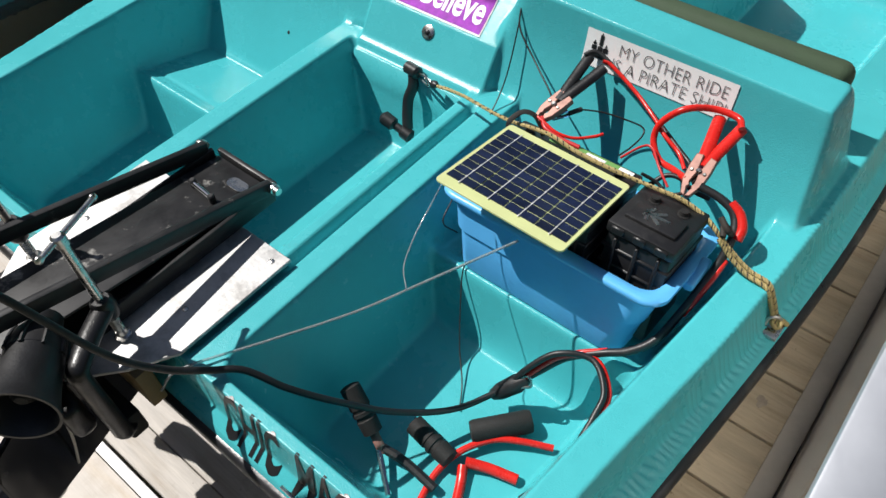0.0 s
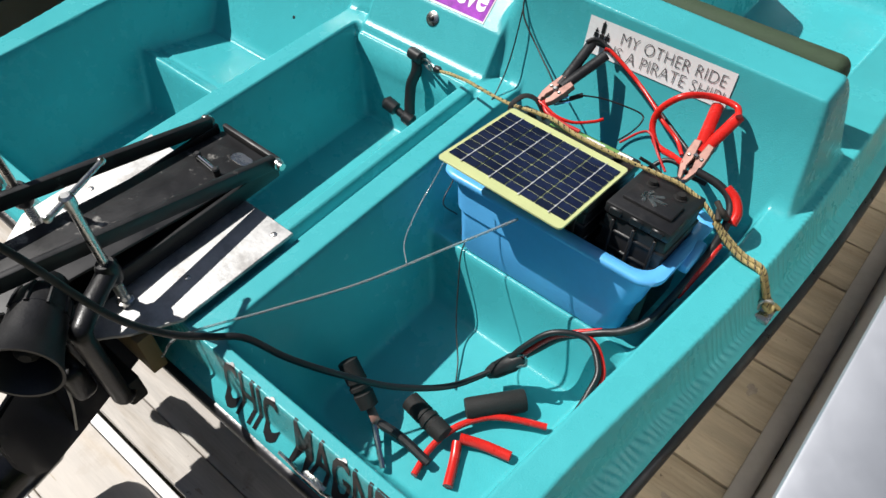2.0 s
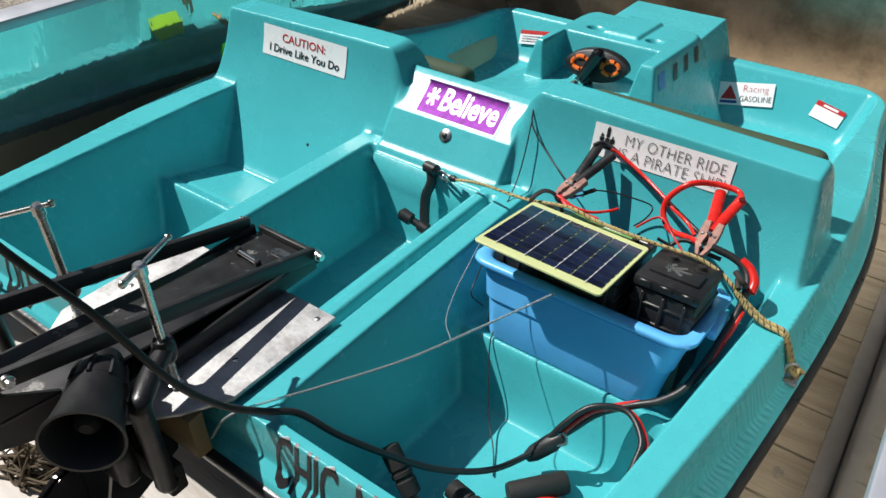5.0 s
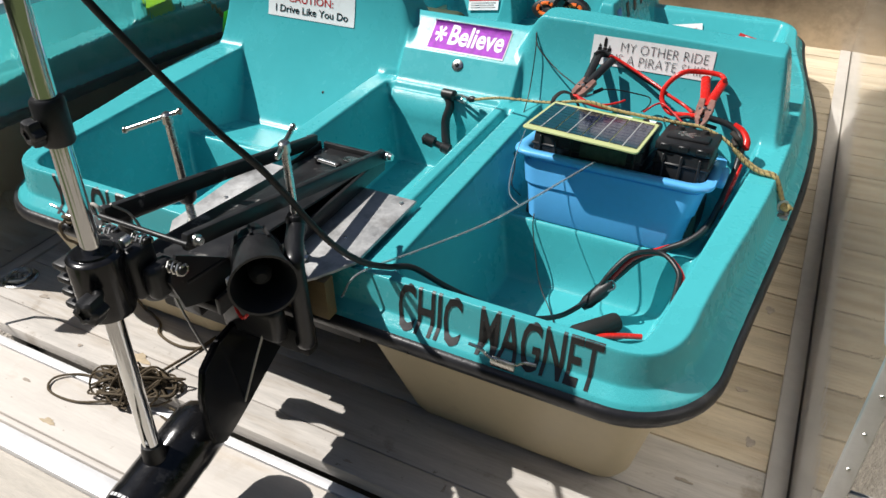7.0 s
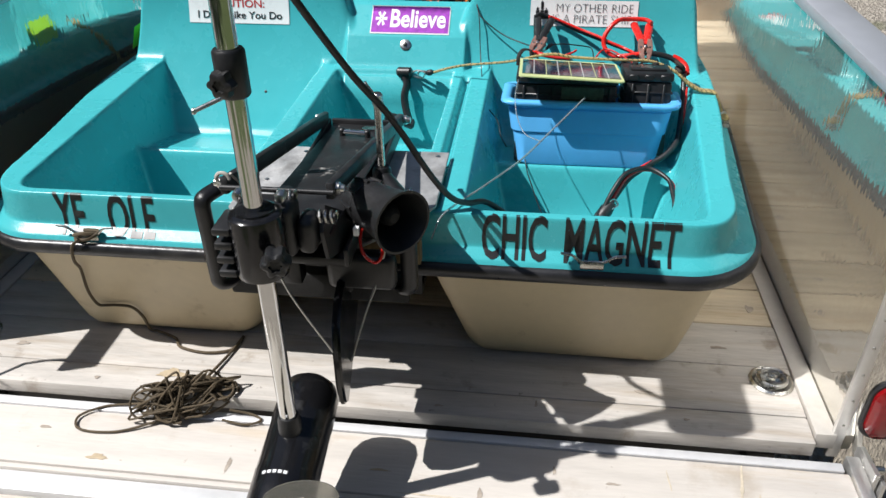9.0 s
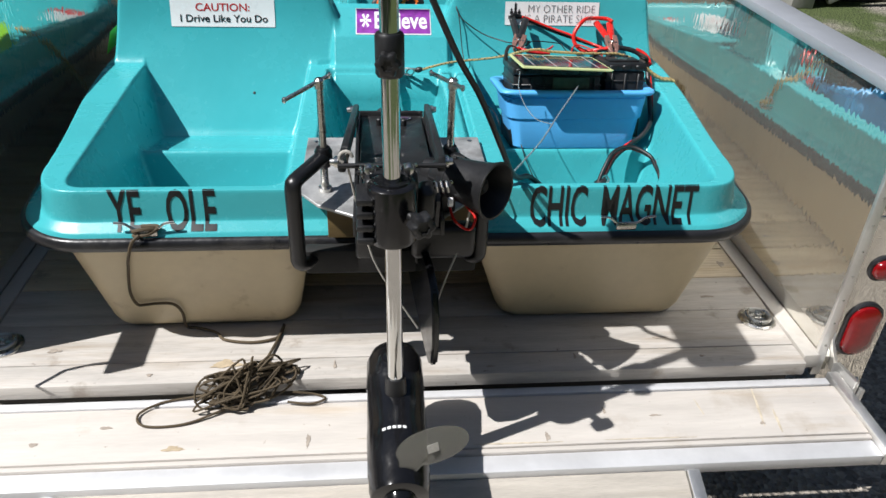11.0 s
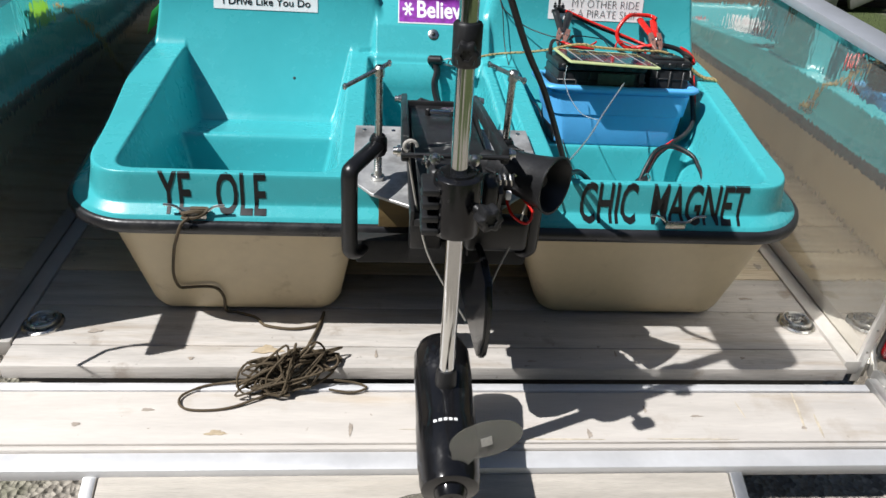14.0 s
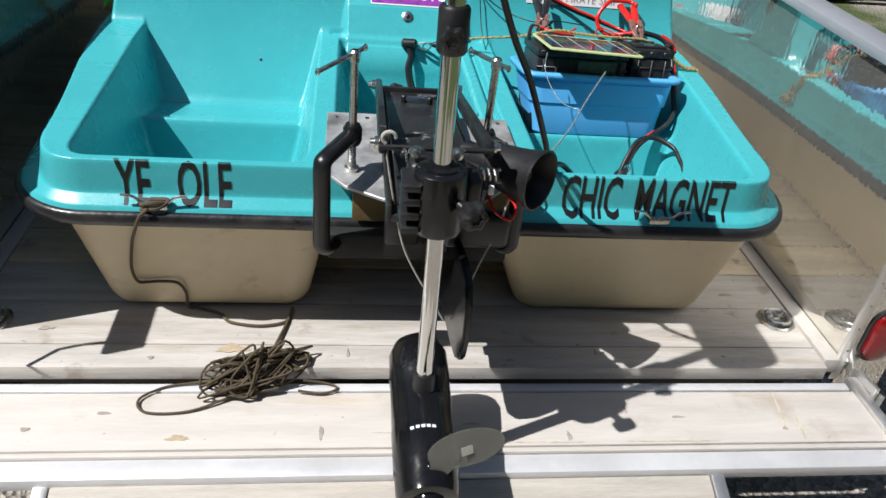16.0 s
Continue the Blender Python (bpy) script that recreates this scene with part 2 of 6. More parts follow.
M_cordbrown = mat("brown_cord", (0.085, 0.062, 0.035), 0.8, vary=0.3, scale=60, bump=0.4, bscale=600)
M_cordwhite = mat("grey_cord", (0.42, 0.40, 0.36), 0.8, vary=0.25, scale=200)
M_olive = mat("olive_cloth", (0.045, 0.075, 0.040), 0.8, vary=0.2, scale=14, bump=0.5, bscale=500)
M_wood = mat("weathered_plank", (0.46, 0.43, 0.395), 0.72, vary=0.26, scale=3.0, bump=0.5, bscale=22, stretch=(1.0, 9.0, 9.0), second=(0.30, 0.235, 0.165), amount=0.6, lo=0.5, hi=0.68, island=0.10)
M_gatewood = mat("bleached_board", (0.57, 0.53, 0.485), 0.72, vary=0.12, scale=3.0, bump=0.5, bscale=20, stretch=(1.0, 8.0, 8.0), second=(0.46, 0.36, 0.24), amount=0.5, lo=0.57, hi=0.72)
M_front = mat("dull_bulkhead", (0.50, 0.43, 0.35), 0.34, metal=0.9, vary=0.25, scale=5, bump=0.15, bscale=30, second=(0.20, 0.16, 0.12), amount=0.8, lo=0.45, hi=0.65)
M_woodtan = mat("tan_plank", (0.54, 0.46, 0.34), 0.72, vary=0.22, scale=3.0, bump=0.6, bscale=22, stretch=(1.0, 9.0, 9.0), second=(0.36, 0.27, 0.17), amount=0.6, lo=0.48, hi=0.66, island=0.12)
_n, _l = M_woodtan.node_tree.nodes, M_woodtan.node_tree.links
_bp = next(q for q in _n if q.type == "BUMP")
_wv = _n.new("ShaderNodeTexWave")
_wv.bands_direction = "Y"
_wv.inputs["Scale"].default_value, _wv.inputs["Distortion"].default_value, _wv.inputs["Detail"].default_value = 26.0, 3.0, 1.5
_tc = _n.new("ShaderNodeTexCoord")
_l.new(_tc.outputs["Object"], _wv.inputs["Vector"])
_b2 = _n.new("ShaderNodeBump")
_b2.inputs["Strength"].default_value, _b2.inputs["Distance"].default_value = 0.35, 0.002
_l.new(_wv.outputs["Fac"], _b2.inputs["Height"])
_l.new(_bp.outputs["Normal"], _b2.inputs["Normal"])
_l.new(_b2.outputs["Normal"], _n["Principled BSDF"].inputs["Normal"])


def stain(material, scale, colour, lo, hi, amount):
    """Scattered dirt and scuffs of their own shape over a finished surface."""
    n, l = material.node_tree.nodes, material.node_tree.links
    base = n["Principled BSDF"].inputs["Base Color"]
    before = base.links[0].from_socket
    tc = n.new("ShaderNodeTexCoord")
    ns = n.new("ShaderNodeTexNoise")
    ns.inputs["Scale"].default_value, ns.inputs["Detail"].default_value, ns.inputs["Roughness"].default_value = scale, 7, 0.62
    l.new(tc.outputs["Object"], ns.inputs["Vector"])
    mr = n.new("ShaderNodeMapRange")
    mr.inputs["From Min"].default_value, mr.inputs["From Max"].default_value, mr.inputs["To Max"].default_value = lo, hi, amount
    l.new(ns.outputs["Fac"], mr.inputs["Value"])
    mx = n.new("ShaderNodeMix")
    mx.data_type, mx.blend_type = "RGBA", "MIX"
    mx.inputs[7].default_value = (*colour, 1)
    l.new(mr.outputs["Result"], mx.inputs[0])
    l.new(before, mx.inputs[6])
    l.new(mx.outputs[2], base)


stain(M_tan, 14.0, (0.30, 0.22, 0.13), 0.62, 0.76, 0.5)
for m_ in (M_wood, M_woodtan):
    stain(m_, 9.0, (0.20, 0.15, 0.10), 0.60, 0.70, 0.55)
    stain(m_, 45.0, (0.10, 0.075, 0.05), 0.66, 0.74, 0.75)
stain(M_gatewood, 7.0, (0.34, 0.27, 0.19), 0.58, 0.74, 0.45)
stain(M_gatewood, 50.0, (0.20, 0.14, 0.08), 0.68, 0.74, 0.7)
M_endwood = mat("raw_wood_block", (0.17, 0.115, 0.045), 0.65, vary=0.2, scale=6, bump=0.3, bscale=40, stretch=(1, 6, 6))
M_ramp = mat("grooved_panel", (0.47, 0.43, 0.375), 0.75, vary=0.22, scale=4.0, bump=1.0, bscale=30, stretch=(1.2, 11.0, 11.0), second=(0.46, 0.41, 0.34), amount=0.5, lo=0.5, hi=0.66)
M_label = mat("green_label", (0.16, 0.35, 0.10), 0.35, vary=0.1, scale=60)
M_darklabel = mat("dark_printed_label", (0.055, 0.070, 0.045), 0.35, vary=0.5, scale=90)
M_lime = mat("lime_board", (0.58, 0.63, 0.30), 0.4, vary=0.06, scale=20)
M_tin = mat("tinned_ribbon", (0.72, 0.72, 0.70), 0.4, metal=0.5, vary=0.15, scale=80)
M_cell = mat("solar_cell", (0.010, 0.016, 0.045), 0.10, vary=0.35, scale=60, rvary=0.03, coat=0.6, island=0.35)
M_sidewall = mat("polished_sheet", (0.74, 0.72, 0.67), 0.04, metal=0.95, vary=0.04, scale=3, bump=0.17, bscale=15, stretch=(1, 6.0, 2.2), rvary=0.01, bdetail=0.5)
_n, _l = M_sidewall.node_tree.nodes, M_sidewall.node_tree.links
_h = _n.new("ShaderNodeBsdfPrincipled")
_h.inputs["Base Color"].default_value, _h.inputs["Roughness"].default_value, _h.inputs["Metallic"].default_value = (0.84, 0.80, 0.73, 1), 0.30, 0.40
_m = _n.new("ShaderNodeMixShader")
_m.inputs[0].default_value = 0.10
_l.new(_n["Principled BSDF"].outputs[0], _m.inputs[1])
_l.new(_h.outputs[0], _m.inputs[2])
_l.new(_m.outputs[0], _n["Material Output"].inputs["Surface"])
M_lens = mat("red_lens", (0.20, 0.003, 0.005), 0.10, vary=0.2, scale=50, bump=0.3, bscale=120, coat=0.7)
M_fender = mat("white_paint", (0.70, 0.70, 0.68), 0.4, vary=0.1, scale=6)
M_clear = bpy.data.materials.new("clear_vinyl")
M_clear.use_nodes = True
_b = M_clear.node_tree.nodes["Principled BSDF"]
_b.inputs["Base Color"].default_value, _b.inputs["Roughness"].default_value = (0.60, 0.63, 0.63, 1), 0.15
_b.inputs["Transmission Weight"].default_value = 0.72
M_prop = bpy.data.materials.new("smoky_nylon")
M_prop.use_nodes = True
_b = M_prop.node_tree.nodes["Principled BSDF"]
_b.inputs["Base Color"].default_value, _b.inputs["Roughness"].default_value = (0.36, 0.35, 0.31, 1), 0.16
_b.inputs["Transmission Weight"].default_value = 0.75


def ground_material():
    m = bpy.data.materials.new("gravel_and_grass")
    m.use_nodes = True
    n, l = m.node_tree.nodes, m.node_tree.links
    b = n["Principled BSDF"]
    tc = n.new("ShaderNodeTexCoord")
    vo = n.new("ShaderNodeTexVoronoi")
    vo.inputs["Scale"].default_value = 55
    l.new(tc.outputs["Object"], vo.inputs["Vector"])
    no = n.new("ShaderNodeTexNoise")
    no.inputs["Scale"].default_value, no.inputs["Detail"].default_value = 0.45, 6
    l.new(tc.outputs["Object"], no.inputs["Vector"])
    stone = n.new("ShaderNodeMix")
    stone.data_type = "RGBA"
    l.new(vo.outputs["Color"], stone.inputs[0])
    stone.inputs[6].default_value, stone.inputs[7].default_value = (0.16, 0.14, 0.12, 1), (0.52, 0.47, 0.40, 1)
    fine = n.new("ShaderNodeTexNoise")
    fine.inputs["Scale"].default_value, fine.inputs["Detail"].default_value = 40, 6
    l.new(tc.outputs["Object"], fine.inputs["Vector"])
    grass = n.new("ShaderNodeMix")
    grass.data_type = "RGBA"
    l.new(fine.outputs["Fac"], grass.inputs[0])
    grass.inputs[6].default_value, grass.inputs[7].default_value = (0.02, 0.035, 0.008, 1), (0.13, 0.17, 0.05, 1)
    mx = n.new("ShaderNodeMix")
    mx.data_type = "RGBA"
    rp = n.new("ShaderNodeMapRange")
    rp.inputs["From Min"].default_value, rp.inputs["From Max"].default_value = 0.5, 0.56
    sx_ = n.new("ShaderNodeSeparateXYZ")
    l.new(tc.outputs["Object"], sx_.inputs[0])
    gx = n.new("ShaderNodeMapRange")
    gx.inputs["From Min"].default_value, gx.inputs["From Max"].default_value = 2.6, 4.2
    gx.inputs["To Min"].default_value, gx.inputs["To Max"].default_value = -0.12, 0.12
    l.new(sx_.outputs[0], gx.inputs["Value"])
    gy = n.new("ShaderNodeMapRange")
    gy.inputs["From Min"].default_value, gy.inputs["From Max"].default_value = -1.6, -3.2
    gy.inputs["To Min"].default_value, gy.inputs["To Max"].default_value = 0.0, 0.24
    l.new(sx_.outputs[1], gy.inputs["Value"])
    gsum = n.new("ShaderNodeMath")
    l.new(gx.outputs["Result"], gsum.inputs[0])
    l.new(gy.outputs["Result"], gsum.inputs[1])
    sm_ = n.new("ShaderNodeMath")
    l.new(no.outputs["Fac"], sm_.inputs[0])
    l.new(gsum.outputs[0], sm_.inputs[1])
    l.new(sm_.outputs[0], rp.inputs["Value"])
    l.new(rp.outputs["Result"], mx.inputs[0])
    l.new(stone.outputs[2], mx.inputs[6])
    l.new(grass.outputs[2], mx.inputs[7])
    l.new(mx.outputs[2], b.inputs["Base Color"])
    b.inputs["Roughness"].default_value = 0.9
    bp = n.new("ShaderNodeBump")
    bp.inputs["Strength"].default_value, bp.inputs["Distance"].default_value = 1.0, 0.02
    l.new(vo.outputs["Distance"], bp.inputs["Height"])
    l.new(bp.outputs["Normal"], b.inputs["Normal"])
    return m


# ---------------------------------------------------------------- ground and trailer
GROUND_Z = -0.62
g = bmesh.new()
bmesh.ops.create_grid(g, x_segments=40, y_segments=40, size=300)
for v in g.verts:
    v.co.z = GROUND_Z
tagged(finish("ground", g, ground_material(), smooth=0), "gravel yard with worn grass around the trailer", "ground", kind="structure")

DECK_X0, DECK_X1 = -0.942, 0.942
DECK_Y0, DECK_Y1, PITCH = 0.062, 2.78, 0.143
deck = thing("floor", "weathered cream-painted planks laid across the trailer bed", "trailer floor", kind="structure")
plank_edges = [DECK_Y0, 0.133]
while plank_edges[-1] < DECK_Y1:
    plank_edges.append(plank_edges[-1] + PITCH)
for y0, y1 in zip(plank_edges, plank_edges[1:]):
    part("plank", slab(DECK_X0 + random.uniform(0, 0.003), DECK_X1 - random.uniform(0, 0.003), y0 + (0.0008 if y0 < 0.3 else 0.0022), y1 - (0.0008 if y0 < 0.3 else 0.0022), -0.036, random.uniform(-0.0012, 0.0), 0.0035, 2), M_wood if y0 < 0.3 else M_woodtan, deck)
part("bearer", slab(DECK_X0, DECK_X1, DECK_Y0 + 0.06, DECK_Y1, -0.10, -0.038), M_black, deck)

WALL_X, WALL_TOP, WALL_Y0, WALL_Y1 = 0.987, 0.615, 0.10, 2.80


def leant(bm, sx):
    """Gives a side of the trailer its slight turn inwards, towards the front."""
    for v in bm.verts:
        v.co.x -= sx * 0.012 * v.co.y
    return bm


def side_wall(name, sx, y0):
    """A polished sheet side of the trailer with its foot rail, top rail and end post."""
    w = thing(name, "tall polished aluminium sheet side wall of the trailer", "trailer wall", kind="structure")
    wx = WALL_X
    X = lambda a, b: (min(sx * a, sx * b), max(sx * a, sx * b))
    put = lambda a, b, y1, y2, z1, z2, bev=0.0: leant(slab(*X(a, b), y1, y2, z1, z2, bev), sx)
    part("sheet", put(wx, wx + 0.004, y0, WALL_Y1, -0.05, WALL_TOP), M_sidewall, w)
    part("foot_rail", put(wx - 0.042, wx - 0.002, y0 - 0.015, WALL_Y1, -0.034, 0.004, 0.002), M_rail, w)
    part("top_rail", put(wx - 0.016, wx + 0.070, y0 - 0.005, WALL_Y1, WALL_TOP + 0.0005, WALL_TOP + 0.026, 0.004), M_capping, w)
    part("end_post", put(wx - 0.010, wx + 0.014, y0 - 0.012, y0 - 0.0005, -0.06, WALL_TOP, 0.003), M_alu, w)
    part("lamp_plate", put(wx + 0.015, wx + 0.135, y0 - 0.002, y0 + 0.003, -0.16, WALL_TOP, 0.001), M_sidewall, w)
    part("plate_seam", put(wx + 0.016, wx + 0.132, y0 - 0.006, y0 - 0.0025, 0.365, 0.373, 0.001), M_alu, w)
    for k in range(9):
        z = 0.03 + 0.065 * k
        part("rivet", leant(lathe((sx * (wx + 0.002), y0 - 0.012, z), (sx * (wx + 0.002), y0 - 0.0145, z), [(0, 0.0035), (0.6, 0.003), (1, 0.001)], 8), sx), M_zinc, w)
    return w


def tail_lamp(x, y, z, rx, rz, label):
    t = thing("tail_lamp", label, "tail lamp", "tail lamps on the end plate", at=(x, y, z))
    ring = [[(px, -d, pz) for px, pz in rounded(-rx - o, rx + o, -rz - o, rz + o, min(rx, rz) + o - 0.001, 8)] for o, d in ((0.007, 0.0), (0.007, 0.004), (0.004, 0.007), (0.0, 0.007), (0.0, 0.003))]
    part("gasket", loft(ring, cap0=False, cap1=True), M_rubber, t, "thin dark rubber gasket")
    dome = [[(px * s, -d, pz * s) for px, pz in rounded(-rx, rx, -rz, rz, min(rx, rz) - 0.001, 8)] for s, d in ((0.99, 0.006), (0.96, 0.013), (0.8, 0.018), (0.4, 0.021))]
    part("lens", loft(dome, cap0=False), M_lens, t)
    return t


wall_right = side_wall("wall_right", 1, WALL_Y0)
wall_left = side_wall("wall_left", -1, 0.150)
part("latch_plate", slab(-0.985, -0.969, -0.008, 0.137, 0.475, 0.572, 0.003), M_alu, wall_left)
part("latch_rod", cord([(-0.977, 0.030, 0.475), (-0.977, 0.038, 0.410), (-0.977, 0.036, 0.345), (-0.977, 0.002, 0.285), (-0.977, -0.022, 0.318)], 0.0045, 8, 6, smooth=False), M_alu, wall_left)
part("sheet", slab(-WALL_X - 0.03, WALL_X + 0.03, WALL_Y1, WALL_Y1 + 0.004, -0.05, WALL_TOP + 0.03), M_front, tagged(thing("wall_front", "polished aluminium front bulkhead of the trailer", "trailer wall"), kind="structure"))
for sx in (1, -1):
    tail_lamp(sx * (WALL_X + 0.074), (WALL_Y0 if sx > 0 else 0.150) - 0.0022, 0.240, 0.031, 0.025, "small oval red marker lamp on the aluminium end plate")
    tail_lamp(sx * (WALL_X + 0.074), (WALL_Y0 if sx > 0 else 0.150) - 0.0022, 0.070, 0.038, 0.069, "tall oval red tail lamp on the aluminium end plate")

# running gear under the deck
gear = thing("trailer_chassis", "black steel trailer frame with two rubber wheels", "trailer frame")
part("side_rail", slab(-0.90, -0.84, 0.12, 2.78, -0.20, -0.101, 0.006), M_black, gear)
part("side_rail", slab(0.84, 0.90, 0.12, 2.78, -0.20, -0.101, 0.006), M_black, gear)
part("cross_member", slab(-0.84, 0.84, 0.14, 0.20, -0.20, -0.101, 0.006), M_black, gear)
part("axle", rod((-1.10, 1.05, -0.32), (1.10, 1.05, -0.32), 0.03, 16), M_black, gear)
for sx in (1, -1):
    part("axle_bracket", slab(*sorted((sx * 0.85, sx * 0.89)), 0.98, 1.12, -0.34, -0.2005, 0.004), M_black, gear)
    tyre = part("tyre", lathe((sx * 1.10, 1.05, -0.32), (sx * 1.26, 1.05, -0.32), [(0, 0.19), (0.02, 0.25), (0.15, 0.288), (0.3, 0.299), (0.7, 0.299), (0.85, 0.288), (0.98, 0.25), (1, 0.19)], 40), M_rubber, gear)
    part("rim", lathe((sx * 1.12, 1.05, -0.32), (sx * 1.265, 1.05, -0.32), [(0, 0.17), (0.9, 0.185), (1.0, 0.18), (0.8, 0.12), (0.85, 0.05), (1.0, 0.04)], 32), M_fender, tyre)

# tailgate that is folded down behind the deck
gate = thing("tailgate", "folded-down trailer tailgate of boards in an aluminium frame", "tailgate")
part("hinge_strip", slab(-1.03, 0.995, 0.0365, 0.0575, -0.058, -0.0415, 0.002), M_bright, gate)
part("gate_board", slab(-1.03, 1.004, -0.112, 0.035, -0.073, -0.045, 0.004), M_gatewood, gate)
part("edge_batten", slab(-1.03, 1.004, -0.126, -0.114, -0.078, -0.047, 0.003), M_gatewood, gate)
part("outer_strip", slab(-1.03, 1.004, -0.172, -0.128, -0.081, -0.053, 0.002), M_bright, gate)
part("side_bar", slab(1.006, 1.032, -0.172, 0.075, -0.083, -0.038, 0.003), M_alu, gate)
ramp = thing("ramp", "grooved loading ramp panel with an aluminium edge", "loading ramp")
tilt = Matrix.Translation((0, -0.174, -0.068)) @ Matrix.Rotation(radians(20), 4, "X")
part("ramp_panel", slab(-0.675, 0.575, -1.50, 0, -0.02, 0, 0.003, m=tilt), M_ramp, ramp)
part("ramp_edge", slab(0.577, 0.605, -1.50, 0, -0.03, 0.003, 0.003, m=tilt), M_alu, ramp)
part("ramp_edge", slab(-0.703, -0.677, -1.50, 0, -0.03, 0.003, 0.003, m=tilt), M_alu, ramp)

M_stain = mat("rust_stain", (0.47, 0.38, 0.26), 0.8, vary=0.3, scale=30)
M_scuff = mat("dark_scuff", (0.36, 0.31, 0.26), 0.8, vary=0.3, scale=40)
stains = random.Random(21)


def stain(x, y, z, w, h, material, label):
    """A thin uneven patch of dirt or rust on a board."""
    t = thing("board_stain", label, "stain", "stains on the boards", at=(x, y, z))
    turn = stains.uniform(0, math.pi)
    ring = []
    for k in range(22):
        a = 2 * math.pi * k / 22
        r = 1 + 0.35 * math.sin(3 * a + turn) * stains.uniform(0.3, 1) + stains.uniform(-0.2, 0.2)
        ring.append((w * r * math.cos(a), h * r * math.sin(a)))
    part("patch", prism(ring, 0.0006, 0.0010), material, t, smooth=0)
    return t


M_streak = mat("rust_streak", (0.52, 0.455, 0.355), 0.8, vary=0.35, scale=50)


def streak(x0, y0, x1, y1, w, label):
    """A narrow run of rust along a board, ragged at both edges."""
    t = thing("board_stain", label, "stain", "stains on the boards")
    a, b = Vector((x0, y0)), Vector((x1, y1))
    d = (b - a).normalized()
    o = Vector((-d.y, d.x))
    left, right = [], []
    for k in range(19):
        c = a.lerp(b, k / 18)
        thick = w * (0.25 + 0.75 * math.sin(math.pi * (k + 0.4) / 18.8))
        left.append(c + o * thick * stains.uniform(0.5, 1.2))
        right.append(c - o * thick * stains.uniform(0.5, 1.2))
    part("patch", prism([(q.x, q.y) for q in left + right[::-1]], -0.0446, -0.0442), M_streak, t, smooth=0)
    return t


streak(0.802, 0.034, 0.781, -0.084, 0.0034, "long pale rust streak down the tailgate board")
streak(0.822, -0.034, 0.812, -0.104, 0.0034, "short rust streak near the end of tailgate")
streak(0.14, -0.104, 0.33, -0.106, 0.0022, "thin brown dirt line along the board edge")
streak(0.42, -0.105, 0.62, -0.107, 0.0020, "thin brown dirt line along the board edge")
streak(0.655, 0.005, 0.660, -0.045, 0.0018, "faint rust streak on the bleached board")
streak(-0.10, -0.076, -0.055, -0.076, 0.0012, "short dark scratch across the tailgate board")
stain(-0.39, 0.118, 0.0, 0.030, 0.012, M_stain, "pale rust-brown stain on the deck plank")
for x, y, w, h in ((-0.62, -0.02, 0.012, 0.004), (-0.20, -0.075, 0.004, 0.018), (-0.47, -0.085, 0.020, 0.007), (0.10, -0.055, 0.018, 0.003), (0.30, -0.09, 0.005, 0.012), (0.55, -0.04, 0.014, 0.003), (0.78, -0.075, 0.006, 0.004), (-0.75, -0.06, 0.008, 0.005), (0.44, -0.02, 0.003, 0.010)):
    stain(x, y, -0.045, w, h, M_stain if w > 0.015 else M_scuff, "small brown scuff on the tailgate board")
for x, y, w, h in ((-0.55, 0.09, 0.006, 0.004), (-0.15, 0.105, 0.003, 0.012), (0.20, 0.085, 0.010, 0.003), (0.62, 0.17, 0.016, 0.004), (0.70, 0.10, 0.006, 0.003), (0.40, 0.11, 0.003, 0.009), (-0.78, 0.18, 0.014, 0.006), (0.80, 0.33, 0.018, 0.004), (0.86, 0.62, 0.012, 0.006), (0.90, 0.48, 0.008, 0.012), (0.88, 0.92, 0.010, 0.014)):
    stain(x, y, 0.0, w, h, M_scuff, "small dark scuff on the deck plank")

# ---------------------------------------------------------------- pedal boat


def sstep(a, b, t):
    u = np.clip((t - a) / (b - a), 0, 1)
    return u * u * (3 - 2 * u)


def smin(a, b, k):
    h = np.clip(0.5 + 0.5 * (b - a) / k, 0, 1)
    return b * (1 - h) + a * h - k * h * (1 - h)


def smax(a, b, k):
    return -smin(-a, -b, k)


def rbox(x, y, x0, x1, y0, y1, r):
    qx = np.abs(x - (x0 + x1) / 2) - (x1 - x0) / 2 + r
    qy = np.abs(y - (y0 + y1) / 2) - (y1 - y0) / 2 + r
    return np.hypot(np.maximum(qx, 0), np.maximum(qy, 0)) + np.minimum(np.maximum(qx, qy), 0) - r


BOW_Y = 2.425
RIM = (-0.850, 0.850, 0.160, BOW_Y, 0.16)
RIM_C = 0.004


def taper(y):
    """How the boat's width changes along its length."""
    y = np.asarray(y, float)
    return 1.024 - 0.078 * (1 - sstep(0.0, 1.15, y)) - 0.125 * sstep(1.25, BOW_Y, y)


def sheer(y):
    """How the rim falls towards the bow."""
    return -0.118 * sstep(0.85, 2.40, np.asarray(y, float))


def rim_sdf(x, y):
    return rbox((x - RIM_C) / taper(y), y, *RIM)

FLOOR_Z, SEAT_Z, CREST_Z = 0.13, 0.26, 0.395


